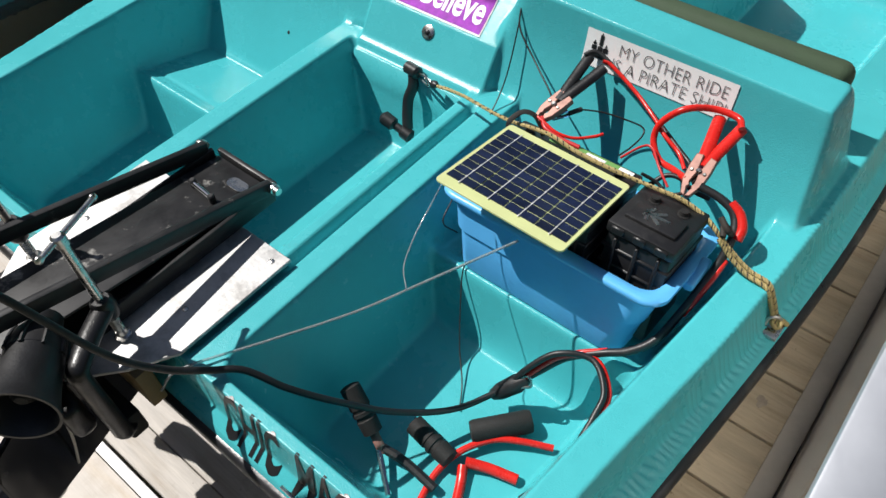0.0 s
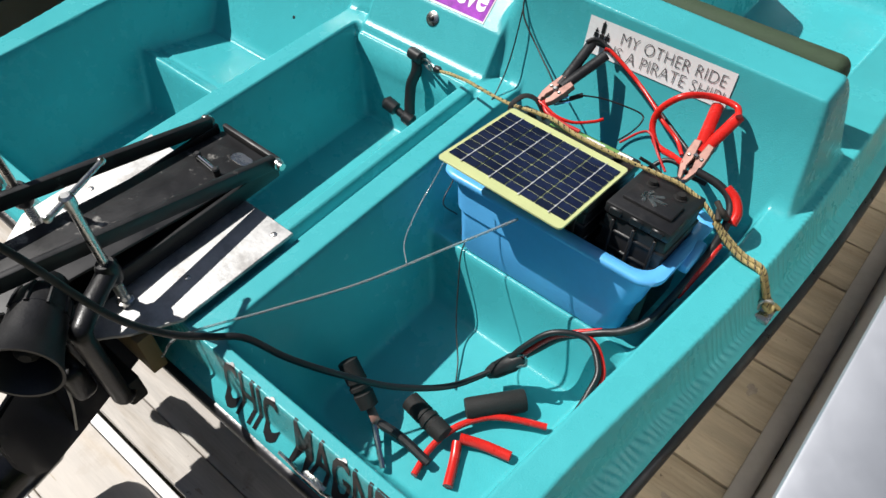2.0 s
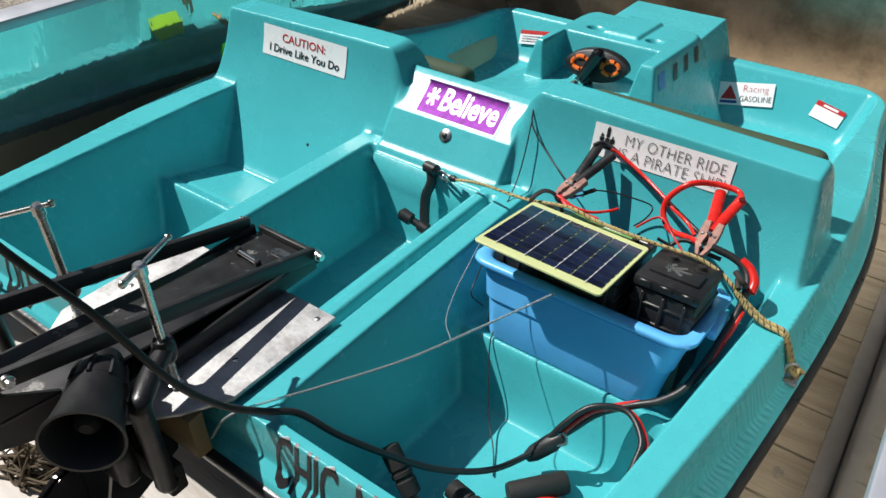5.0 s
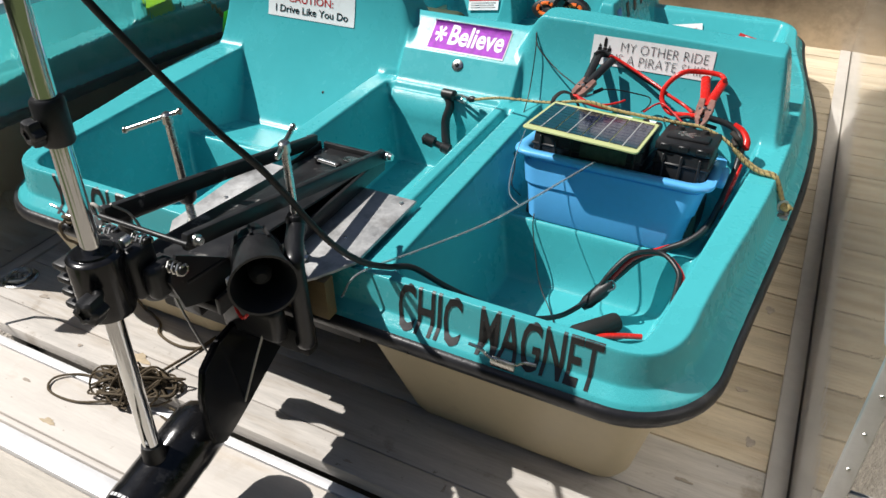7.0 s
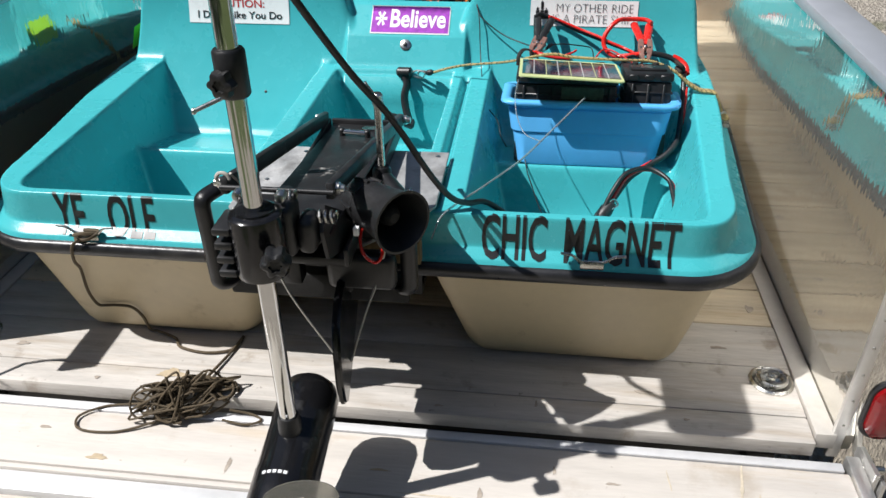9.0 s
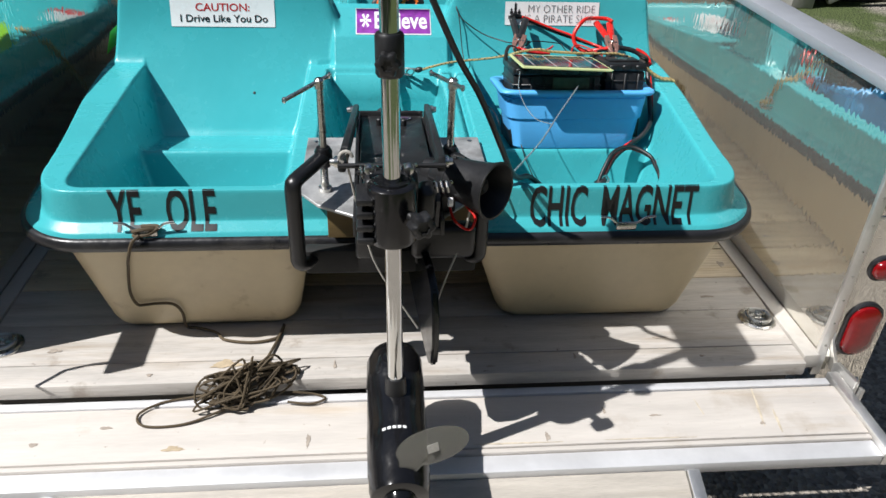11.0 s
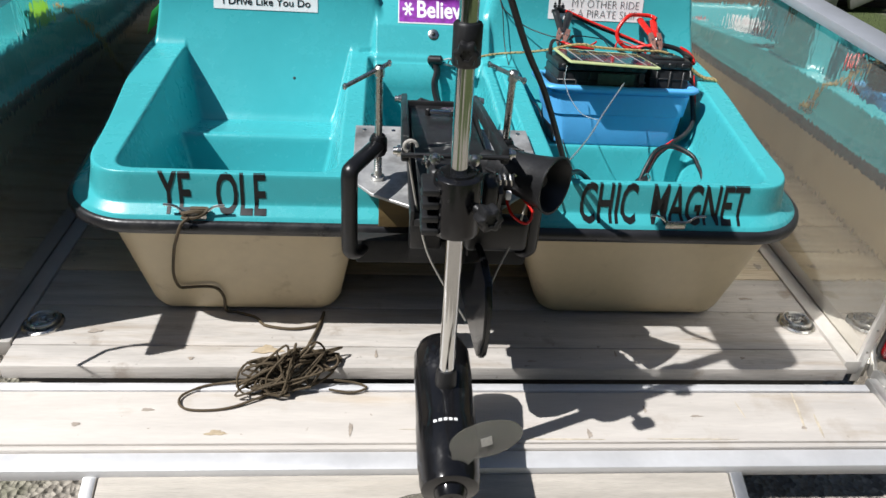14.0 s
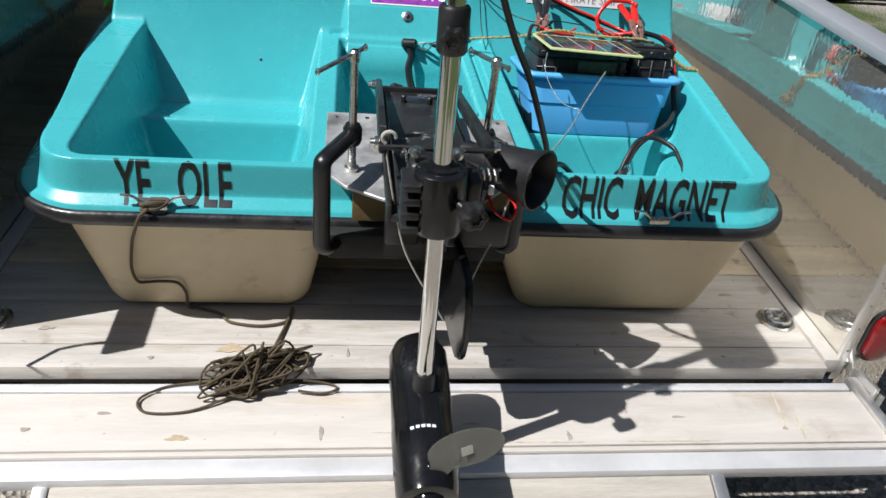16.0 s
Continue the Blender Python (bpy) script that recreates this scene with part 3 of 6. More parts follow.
def boat_top(x, y):
    """Height of the moulded upper shell of the boat."""
    x, y = np.asarray(x, float), np.asarray(y, float)
    ax = np.abs(x)
    e = -rim_sdf(x, y)
    off = 0.85 * taper(y) - np.abs(x - RIM_C)
    side = sstep(-0.06, 0.10, y - 0.16 - off) * sstep(-0.06, 0.10, BOW_Y - y - off)
    lo_e, rise = 0.030 + (0.016 - 0.018 * sstep(0.35, 0.80, y)) * side, 7.0 - 3.4 * side
    pitch = 0.80 - 0.25 * side
    fall = 0.050 * sstep(1.2, 2.25, y)
    crest = CREST_Z + sheer(y) - fall
    # sloping flange, steep outer face and a narrow flat crest
    lip = smax(pitch * e, pitch * lo_e + rise * (e - lo_e), 0.008)
    z = 0.300 + sheer(y) + 0.006 * sstep(0.0, 0.010, e) + smin(lip, 0.089 - fall + 0.0 * e, 0.009)
    wave = y + 0.30 * e + 0.0045 * np.sin(31 * y + 25 * e) + 0.0030 * np.sin(83 * y - 60 * e)
    ribs = 0.0018 * np.sin(2 * np.pi * wave / 0.0125) * sstep(0.010, 0.026, e) * (1 - sstep(0.048, 0.056, e)) * sstep(0.30, 0.45, y) * (1 - sstep(1.85, 1.95, y)) * (x > 0.7)
    z = z + ribs
    # seats and footwells on both sides
    edge = np.where(x > 0, 0.700 + 0.098 * np.clip(y - 0.25, 0, 0.6), 0.689 + 0.030 * np.clip(y - 0.25, 0, 0.6))
    edge = edge + (0.712 - edge) * sstep(1.05, 1.35, y)
    w = smin(4.0 * np.minimum(ax - 0.238 + 0.10 * sstep(1.98, 2.16, y), edge - ax), 3.8 * (y - 0.218), 0.20)
    w = smin(w, 1.7 * (BOW_Y - 0.078 - y), 0.16)
    # seat front: a wide round foot and a tight round edge
    riser = smin(smax(0.0 * y, 3.4 * (y - 0.626), 0.055), SEAT_Z - FLOOR_Z + 0.0 * y, 0.014)
    low = FLOOR_Z - 0.06 * sstep(1.5, 2.0, y) + riser * (1 - sstep(1.50, 1.56, y))
    low = low - 0.22 * np.clip(y - 0.672, 0, 0.25) * (1 - sstep(0.98, 1.15, y))
    low = low + 0.0040 * np.exp(-((y - 0.672) / 0.0075) ** 2) - 0.0030 * np.exp(-((y - 0.698) / 0.007) ** 2)
    inside = smax(crest - w, low, 0.045)
    z = smin(z, inside, 0.007)
    # storage well and the groove beside it
    cw = smin(smin(4.0 * (x + 0.187), 9.0 * (0.142 - x), 0.04), 4.5 * np.minimum(y - 0.28, 0.948 - y), 0.05)
    z = smin(z, smax(CREST_Z - 0.004 - cw, np.full_like(cw, 0.19), 0.03), 0.010)
    z = z - 0.022 * (1 - sstep(0.004, 0.013, np.abs(x - 0.178))) * sstep(0.20, 0.25, y) * (1 - sstep(0.90, 0.93, y))
    # panel between the seat backs
    zp = np.interp(y, [0.94, 0.962, 1.009, 1.088, 1.105, 1.125, 1.18, 1.6], [0.38, 0.402, 0.469, 0.532, 0.540, 0.528, 0.38, 0.34])
    zp = zp - 3.0 * np.maximum(0, ax - 0.165) - np.where(y < 0.93, 1.0, 0.0)
    z = smax(z, zp, 0.012)
    # seat backs
    face = 0.216 + 1.2 * (y - 0.868) - 0.040 * np.log(np.clip((1.055 - y) / 0.187, 1e-4, 50))
    face = np.where(y >= 1.0549, 2.0, face) - 8.0 * np.maximum(0, 0.868 - y)
    zb = smin(smin(face, 0.590 - 3.2 * (y - 1.145), 0.05), smin(0.590 + 6.5 * (0.768 - ax), 0.590 + 2.6 * (ax - 0.190), 0.04), 0.075)
    zb = smin(zb, 0.590 - 0.03 * np.maximum(0, ax - 0.3), 0.055)
    zb = zb - 14.0 * np.maximum(0, 0.215 - ax) * (1 - sstep(0.95, 0.99, y))
    z = smax(z, zb, 0.026)
    # console over the pedals
    cx = np.abs(x - 0.045)
    zc = smin(0.455 + 4.8 * (0.182 - cx), 0.455 + 1.8 * (1.985 - y), 0.15)
    zc = smin(zc, 0.30 + 5.0 * (y - 1.600), 0.03)
    zc = smin(zc, 0.446 - 0.05 * (y - 1.7), 0.03)
    zc = zc + 0.010 * sstep(1.80, 1.812, y) * (1 - sstep(0.05, 0.06, cx))
    recess = smax(0.25 + 3.2 * (y - 1.705), 0.25 + 6.0 * (np.abs(x - 0.036) - 0.118), 0.02)
    zc = np.minimum(zc, np.maximum(recess, 0.25))
    for hx in (-0.095, 0.095):
        zc = zc - 0.02 * (1 - sstep(0.020, 0.028, np.hypot(x - 0.045 - hx, (y - 1.835) * 1.3)))
    return smax(z, zc, 0.012)


def boat_normal(x, y, h=0.002):
    dx = (boat_top(x + h, y) - boat_top(x - h, y)) / (2 * h)
    dy = (boat_top(x, y + h) - boat_top(x, y - h)) / (2 * h)
    return Vector((-float(dx), -float(dy), 1)).normalized()


def shell_mesh():
    xs = np.arange(-0.886, 0.890, 0.0035)
    ys = np.unique(np.concatenate([np.arange(0.155, 0.222, 0.0012), np.arange(0.222, 0.98, 0.0034), np.arange(0.98, 1.075, 0.0018), np.arange(1.075, 1.95, 0.0036), np.arange(1.95, BOW_Y + 0.005, 0.005)]))
    X, Y = np.meshgrid(xs, ys)
    out = rim_sdf(X, Y) > 0
    for _ in range(4):
        h = 1e-4
        gx = (rim_sdf(X + h, Y) - rim_sdf(X - h, Y)) / (2 * h)
        gy = (rim_sdf(X, Y + h) - rim_sdf(X, Y - h)) / (2 * h)
        d = np.maximum(rim_sdf(X, Y), 0) / (gx * gx + gy * gy + 1e-9)
        X, Y = X - gx * d, Y - gy * d
    Z = boat_top(X, Y)
    ny, nx = X.shape
    idx = np.arange(nx * ny).reshape(ny, nx)
    quad = np.stack([idx[:-1, :-1], idx[:-1, 1:], idx[1:, 1:], idx[1:, :-1]], -1).reshape(-1, 4)
    keep = ~(out.ravel()[quad].all(1))
    me = bpy.data.meshes.new("upper_shell")
    me.from_pydata(np.stack([X, Y, Z], -1).reshape(-1, 3).tolist(), [], quad[keep].tolist())
    bm = bmesh.new()
    bm.from_mesh(me)
    bmesh.ops.delete(bm, geom=[v for v in bm.verts if not v.link_faces], context="VERTS")
    bm.to_mesh(me)
    bm.free()
    me.materials.append(M_teal)
    me.polygons.foreach_set("use_smooth", [True] * len(me.polygons))
    return me


boat = thing("pedal_boat", "teal moulded pedal boat with tan hull and rear-facing seats", "pedal boat", at=(0, 0, 0))
shell = new("upper_shell", shell_mesh())
shell.parent = boat
shell["label"] = "glossy teal moulded upper shell with seats and wells"
for sx in (1, -1):
    rings = []
    for z, xi, xo, y0, y1, r in ((0.298, 0.152, 0.780, 0.180, 2.36, 0.10), (0.27, 0.158, 0.735, 0.190, 2.34, 0.065), (0.03, 0.236, 0.690, 0.250, 2.24, 0.055), (0.012, 0.245, 0.682, 0.258, 2.23, 0.052), (0.003, 0.260, 0.667, 0.272, 2.21, 0.06), (0.0005, 0.30, 0.628, 0.300, 2.18, 0.05)):
        xi += 0.042 * (z / 0.298) ** 2 * (sx < 0)
        a, b = sorted((sx * xi, sx * xo + 0.014))
        ring = [(px, py, z) for px, py in rounded(a, b, y0, y1, r, 8)]
        rings.append([(px * (1 - 0.06 * float(sstep(1.5, 2.4, py))), py, z * (1 + 1.35 * float(sheer(py)) * z / 0.298 / 0.298)) for px, py, z in ring])
    part("pontoon", loft(rings, cap0=False), M_tan, boat, "tan plastic pontoon hull with dirt streaks", 60)
part("tunnel_roof", slab(-0.19, 0.15, 0.251, 2.20, 0.166, 0.184, 0.004), M_black, boat, "black underside between the hulls")
part("transom_skirt", slab(-0.19, 0.15, 0.240, 0.250, 0.165, 0.290, 0.003), M_black, boat, "black skirt between the hulls")
part("tunnel_end", slab(-0.25, 0.25, 2.10, 2.12, 0.002, 0.165, 0.002), M_black, boat)
outline = rounded(*RIM, 10)
loop = []
for (xa, ya), (xb, yb) in zip(outline, outline[1:] + outline[:1]):
    n = max(1, int(math.hypot(xb - xa, yb - ya) / 0.04))
    loop += [(xa + (xb - xa) * k / n, ya + (yb - ya) * k / n) for k in range(n)]
loop = [(RIM_C + px * float(taper(py)), py) for px, py in loop]
rings = []
for i, (px, py) in enumerate(loop):
    (ax_, ay_), (bx_, by_) = loop[i - 1], loop[(i + 1) % len(loop)]
    t = Vector((bx_ - ax_, by_ - ay_, 0)).normalized()
    o = Vector((t.y, -t.x, 0))
    c = Vector((px, py, 0.288 + float(sheer(py))))
    rings.append([c + o * u + Vector((0, 0, v)) for u, v in ((-0.012, 0.0165), (0.000, 0.0175), (0.007, 0.012), (0.009, 0.001), (0.007, -0.009), (0.000, -0.014), (-0.014, -0.016), (-0.014, 0.0))])
rings.append(rings[0])
part("bumper_strip", loft(rings, cap0=False, cap1=False), M_rubber, boat, "scuffed black rubber bumper strip", 50)

# ---------------------------------------------------------------- lettering and stickers on the boat


def islands(bm):
    """Splits a mesh into its connected pieces."""
    seen, out = set(), []
    bm.verts.ensure_lookup_table()
    for v0 in bm.verts:
        if v0.index in seen or not v0.link_faces:
            continue
        stack, verts = [v0], set()
        while stack:
            v = stack.pop()
            if v.index in verts:
                continue
            verts.add(v.index)
            stack += [e.other_vert(v) for e in v.link_edges]
        seen |= verts
        b = bmesh.new()
        at = {i: b.verts.new(bm.verts[i].co) for i in sorted(verts)}
        for f in {f for i in verts for f in bm.verts[i].link_faces}:
            b.faces.new([at[v.index] for v in f.verts])
        out.append(b)
    bm.free()
    return out


def on_stern(text, x0, x1, label):
    """Cut vinyl letters that follow the sloping stern face, each its own decal."""
    bm = lettering(text, 0.1, 0.62, 0.0016, 0.0)
    xs = [v.co.x for v in bm.verts]
    ys = [v.co.y for v in bm.verts]
    for k in range(1, 16):
        yk = min(ys) + (max(ys) - min(ys)) * k / 16
        bmesh.ops.bisect_plane(bm, geom=bm.verts[:] + bm.edges[:] + bm.faces[:], plane_co=(0, yk, 0), plane_no=(0, 1, 0))
    bmesh.ops.remove_doubles(bm, verts=bm.verts, dist=1e-6)
    bm.verts.index_update()
    # the letters climb the stern at an even pace along its profile
    py = np.linspace(0.1700, 0.2045, 90)
    pz = boat_top(np.full_like(py, (x0 + x1) / 2), py)
    arc = np.concatenate([[0.0], np.cumsum(np.hypot(np.diff(py), np.diff(pz)))])
    lo_x, hi_x, lo_y, hi_y = min(xs), max(xs), min(ys), max(ys)
    for v in bm.verts:
        u = (v.co.x - lo_x) / (hi_x - lo_x)
        t = (v.co.y - lo_y) / (hi_y - lo_y)
        x, y = x0 + (x1 - x0) * u, float(np.interp(t * arc[-1], arc, py))
        n = boat_normal(x, y)
        v.co = Vector((x, y, float(boat_top(x, y)))) + n * 0.0012
    t = thing("letter_decal", label, "lettering")
    for island in islands(bm):
        part("letter", island, M_ink, t, smooth=30)
    return t


on_stern("YE   OLE", -0.594, -0.380, "black condensed capital letters stuck on the teal stern")
on_stern("CHIC  MAGNET", 0.276, 0.644, "wide line of black condensed capitals stuck on teal stern")


def decal_frame(c, right, up):
    """A pose whose x runs along right, whose y runs along up and whose z leaves the surface."""
    r = Vector(right).normalized()
    u = (Vector(up) - r * Vector(up).dot(r)).normalized()
    n = r.cross(u)
    return Matrix.Translation(c) @ Matrix((r, u, n)).transposed().to_4x4()


def draped(bm, lift, cells=0.012):
    """Lays a flat plan-view mesh on the boat's shell."""
    for v in bm.verts:
        n = boat_normal(v.co.x, v.co.y)
        v.co = Vector((v.co.x, v.co.y, float(boat_top(v.co.x, v.co.y)))) + n * (lift + v.co.z)
    return bm


def surface_y(x, z):
    """Where the front of the seat back or panel reaches a height."""
    lo, hi = 0.90, 1.075
    for _ in range(40):
        m = (lo + hi) / 2
        if float(boat_top(x, m)) < z:
            lo = m
        else:
            hi = m
    return (lo + hi) / 2


def wall_sticker(name, label, x0, x1, z0, z1, base, extras, category="sticker"):
    """A vinyl sticker that follows the seat back between two heights; extras: (bmesh in a 0..1 sheet, material, part name)."""
    t = thing(name, label, category)

    def put(bm, lift, cut):
        for k in range(1, 6):
            bmesh.ops.bisect_plane(bm, geom=bm.verts[:] + bm.edges[:] + bm.faces[:], plane_co=(0, k / 6, 0), plane_no=(0, 1, 0))
        for k in range(1, 8):
            bmesh.ops.bisect_plane(bm, geom=bm.verts[:] + bm.edges[:] + bm.faces[:], plane_co=(k / 8, 0, 0), plane_no=(1, 0, 0))
        for v in bm.verts:
            x, z = x0 + (x1 - x0) * v.co.x, z0 + (z1 - z0) * v.co.y
            y = surface_y(x, z)
            n = boat_normal(x, y, 0.0008)
            v.co = Vector((x, y, z)) + n * lift
        return bm

    b = bmesh.new()
    b.faces.new([b.verts.new((u, w, 0)) for u, w in ((0, 0), (1, 0), (1, 1), (0, 1))])
    part("backing", put(b, 0.0016, 6), base, t, smooth=60)
    for i, (bm, m, nm) in enumerate(extras):
        part(nm, put(bm, 0.0024 + 0.0004 * i, 6), m, t, smooth=60)
    return t


def fit_text(text, u0, u1, w0, w1, heavy=0.0, width=1.0):
    bm = lettering(text, 1.0, 1.0, heavy, 0.0)
    X = [v.co.x for v in bm.verts]
    Y = [v.co.y for v in bm.verts]
    for v in bm.verts:
        v.co = Vector((u0 + (u1 - u0) * (v.co.x - min(X)) / (max(X) - min(X)), w0 + (w1 - w0) * (v.co.y - min(Y)) / (max(Y) - min(Y)), 0))
    return bm


def sheet(u0, u1, w0, w1, bm=None):
    bm = bm or bmesh.new()
    bm.faces.new([bm.verts.new((u, w, 0)) for u, w in ((u0, w0), (u1, w0), (u1, w1), (u0, w1))])
    return bm


def little_ship(u, w, su, sw):
    """A plain small sailing ship mark."""
    bm = sheet(u - 0.5 * su, u + 0.5 * su, w - 0.42 * sw, w - 0.22 * sw)
    for k, h in ((-0.28, 0.55), (0.02, 0.9), (0.3, 0.5)):
        sheet(u + (k - 0.025) * su, u + (k + 0.025) * su, w - 0.22 * sw, w + (h - 0.3) * sw, bm)
        sheet(u + (k - 0.11) * su, u + (k + 0.13) * su, w - 0.12 * sw, w + 0.06 * sw, bm)
        sheet(u + (k - 0.08) * su, u + (k + 0.10) * su, w + 0.10 * sw, w + (h - 0.38) * sw, bm)
    return bm


wall_sticker("bumper_sticker", "white sticker with a black ship and thin serif capitals", 0.338, 0.622, 0.500, 0.565, M_white, [
    (little_ship(0.105, 0.55, 0.14, 0.7), M_ink, "ship_mark"),
    (fit_text("MY OTHER RIDE", 0.245, 0.955, 0.54, 0.86, -0.020), M_greyink, "upper_line"),
    (fit_text("IS A PIRATE SHIP!", 0.215, 0.97, 0.12, 0.44, -0.020), M_greyink, "lower_line")])
wall_sticker("bumper_sticker", "white caution sticker with red heading and black wording", -0.628, -0.335, 0.488, 0.563, M_white, [
    (fit_text("CAUTION:", 0.24, 0.76, 0.55, 0.83, 0.012), M_redink, "heading"),
    (fit_text("I Drive Like You Do", 0.09, 0.93, 0.16, 0.42, 0.012), M_ink, "lower_line")])
star = bmesh.new()
for k in range(6):
    w = k * math.pi / 3
    star.faces.new([star.verts.new((0.13 + 0.075 * r * math.cos(w + d), 0.5 + 0.26 * r * math.sin(w + d), 0)) for r, d in ((0.15, -0.9), (1, -0.22), (1, 0.22), (0.15, 0.9))])
wall_sticker("bumper_sticker", "purple sticker with a white flower mark and bold white word", -0.103, 0.118, 0.473, 0.5325, M_white, [
    (sheet(0.012, 0.988, 0.04, 0.96), M_purple, "purple_field"),
    (star, M_white, "flower_mark"),
    (fit_text("Believe", 0.25, 0.95, 0.2, 0.82, 0.022), M_white, "word")])

# drain plug in the centre panel
plug = thing("drain_plug", "small grey plug fitting with a dark centre in panel", "plug")
pn = boat_normal(0.0, 0.995)
pc = Vector((0, 0.995, float(boat_top(0, 0.995))))
part("flange", lathe(pc - pn * 0.002, pc + pn * 0.004, [(0, 0.0155), (0.7, 0.0155), (1, 0.012)], 18), M_zinc, plug)
part("core", lathe(pc + pn * 0.0035, pc + pn * 0.0075, [(0, 0.006), (0.6, 0.006), (1, 0.004)], 12), M_black, plug)

hole_y = surface_y(-0.40, 0.322)
hole_n = boat_normal(-0.40, hole_y, 0.001)
hole_c = Vector((-0.40, hole_y, 0.322))
part("screw_hole", lathe(hole_c - hole_n * 0.003, hole_c + hole_n * 0.0008, [(0, 0.0042), (0.9, 0.0042), (1, 0.003)], 12), M_black, boat, "small dark screw hole")

# small stickers and console marks in the bow


def flat_sticker(name, label, c, right, up, w, h, base, extras):
    t = thing(name, label, "sticker")
    fr = decal_frame(c, right, up)

    def put(bm, lift):
        for v in bm.verts:
            v.co = fr @ Vector(((v.co.x - 0.5) * w, (v.co.y - 0.5) * h, lift))
        return bm

    part("backing", put(sheet(0, 1, 0, 1), 0.001), base, t, smooth=0)
    for i, (bm, m, nm) in enumerate(extras):
        part(nm, put(bm, 0.0016 + 0.0004 * i), m, t, smooth=0)
    return t


tri = bmesh.new()
tri.faces.new([tri.verts.new(p) for p in ((0.05, 0.26, 0), (0.35, 0.26, 0), (0.20, 0.90, 0))])
M_blueink = mat("blue_ink", (0.02, 0.05, 0.25), 0.4, vary=0.1, scale=30)
flat_sticker("bow_sticker", "white sticker with a red triangle and dark capitals", (0.322, 2.2945, 0.149), (0.180, 0.018, 0.030), (-0.026, 0.039, 0.066), 0.180, 0.078, M_white, [
    (tri, M_redink, "triangle"), (sheet(0.05, 0.36, 0.08, 0.20), M_blueink, "logo_bar"),
    (fit_text("Racing", 0.45, 0.90, 0.50, 0.88, -0.02), M_redink, "script_word"), (fit_text("GASOLINE", 0.40, 0.97, 0.18, 0.42, -0.01), M_ink, "capitals")])
flat_sticker("warning_sticker", "small white warning label with a red header band", (0.587, 2.2975, 0.150), (0.095, -0.011, -0.018), (0.006, 0.029, 0.048), 0.097, 0.056, M_white, [(sheet(0.0, 1.0, 0.72, 1.0), M_redink, "header_band"), (sheet(0.25, 0.75, 0.80, 0.92), M_white, "header_mark")])
lab_lines = sheet(0.08, 0.92, 0.52, 0.60)
sheet(0.08, 0.85, 0.34, 0.42, lab_lines)
sheet(0.08, 0.90, 0.16, 0.24, lab_lines)
flat_sticker("warning_sticker", "small white notice with a dark header and thin lines", (-0.513, 2.298, 0.160), (0.135, 0.010, 0.016), (-0.010, 0.030, 0.050), 0.137, 0.054, M_white, [(sheet(0, 1, 0.72, 1.0), M_redink, "header_band"), (lab_lines, M_zinc, "line_marks")])

# ---------------------------------------------------------------- solar panel, batteries and tub on the rear seat
TUB = ((0.326, 0.662, 0.670, 0.835, 0.262), (0.298, 0.691, 0.702, 0.900, 0.428))


def blue_tub():
    t = thing("storage_tub", "light blue plastic tub with rounded rim on the seat", "storage tub")
    (ax, bx, ay, by, az), (cx, dx, cy, dy, cz) = TUB

    def ring(s, off=0.0, z=None, r=0.035):
        return [(px, py, (az + (cz - az) * s if z is None else z) - max(0.0, py - 0.67) * (0.21 - 0.04 * s)) for px, py in rounded(ax + (cx - ax) * s - off, bx + (dx - bx) * s + off, ay + (cy - ay) * s - off, by + (dy - by) * s + off, r, 6)]

    out = [ring(0, -0.012, az + 0.0), ring(0, -0.003, az + 0.004), ring(0.05), ring(0.52), ring(0.53, 0.004), ring(0.86, 0.004), ring(0.87, 0.002), ring(0.95, 0.003)]
    wall = out + [ring(0.96, -0.004), ring(0.10, -0.006), ring(0.05, -0.012)]
    part("body", loft(wall), M_blue, t, "light blue ribbed tub body", 35)
    rim = [ring(0.93, 0.003), ring(0.92, 0.016), ring(0.955, 0.019), ring(0.99, 0.017), ring(1.0, 0.010), ring(0.995, -0.002), ring(0.96, -0.005)]
    part("rim", loft(rim, cap0=False, cap1=False), M_blue, t, "rolled blue rim", 60)
    for x0, x1 in ((dx + 0.012, dx + 0.030),):
        part("handle", slab(x0, x1, cy + 0.07, dy - 0.06, cz - 0.046, cz - 0.026, 0.006, 3), M_blue, t)
    return t


blue_tub()


def lean_back(t, y, z, degrees):
    """Tilt a whole thing towards the seat back, about a line across the boat."""
    t.matrix_basis = Matrix.Translation((0, y, z)) @ Matrix.Rotation(radians(-degrees), 4, "X") @ Matrix.Translation((0, -y, -z))


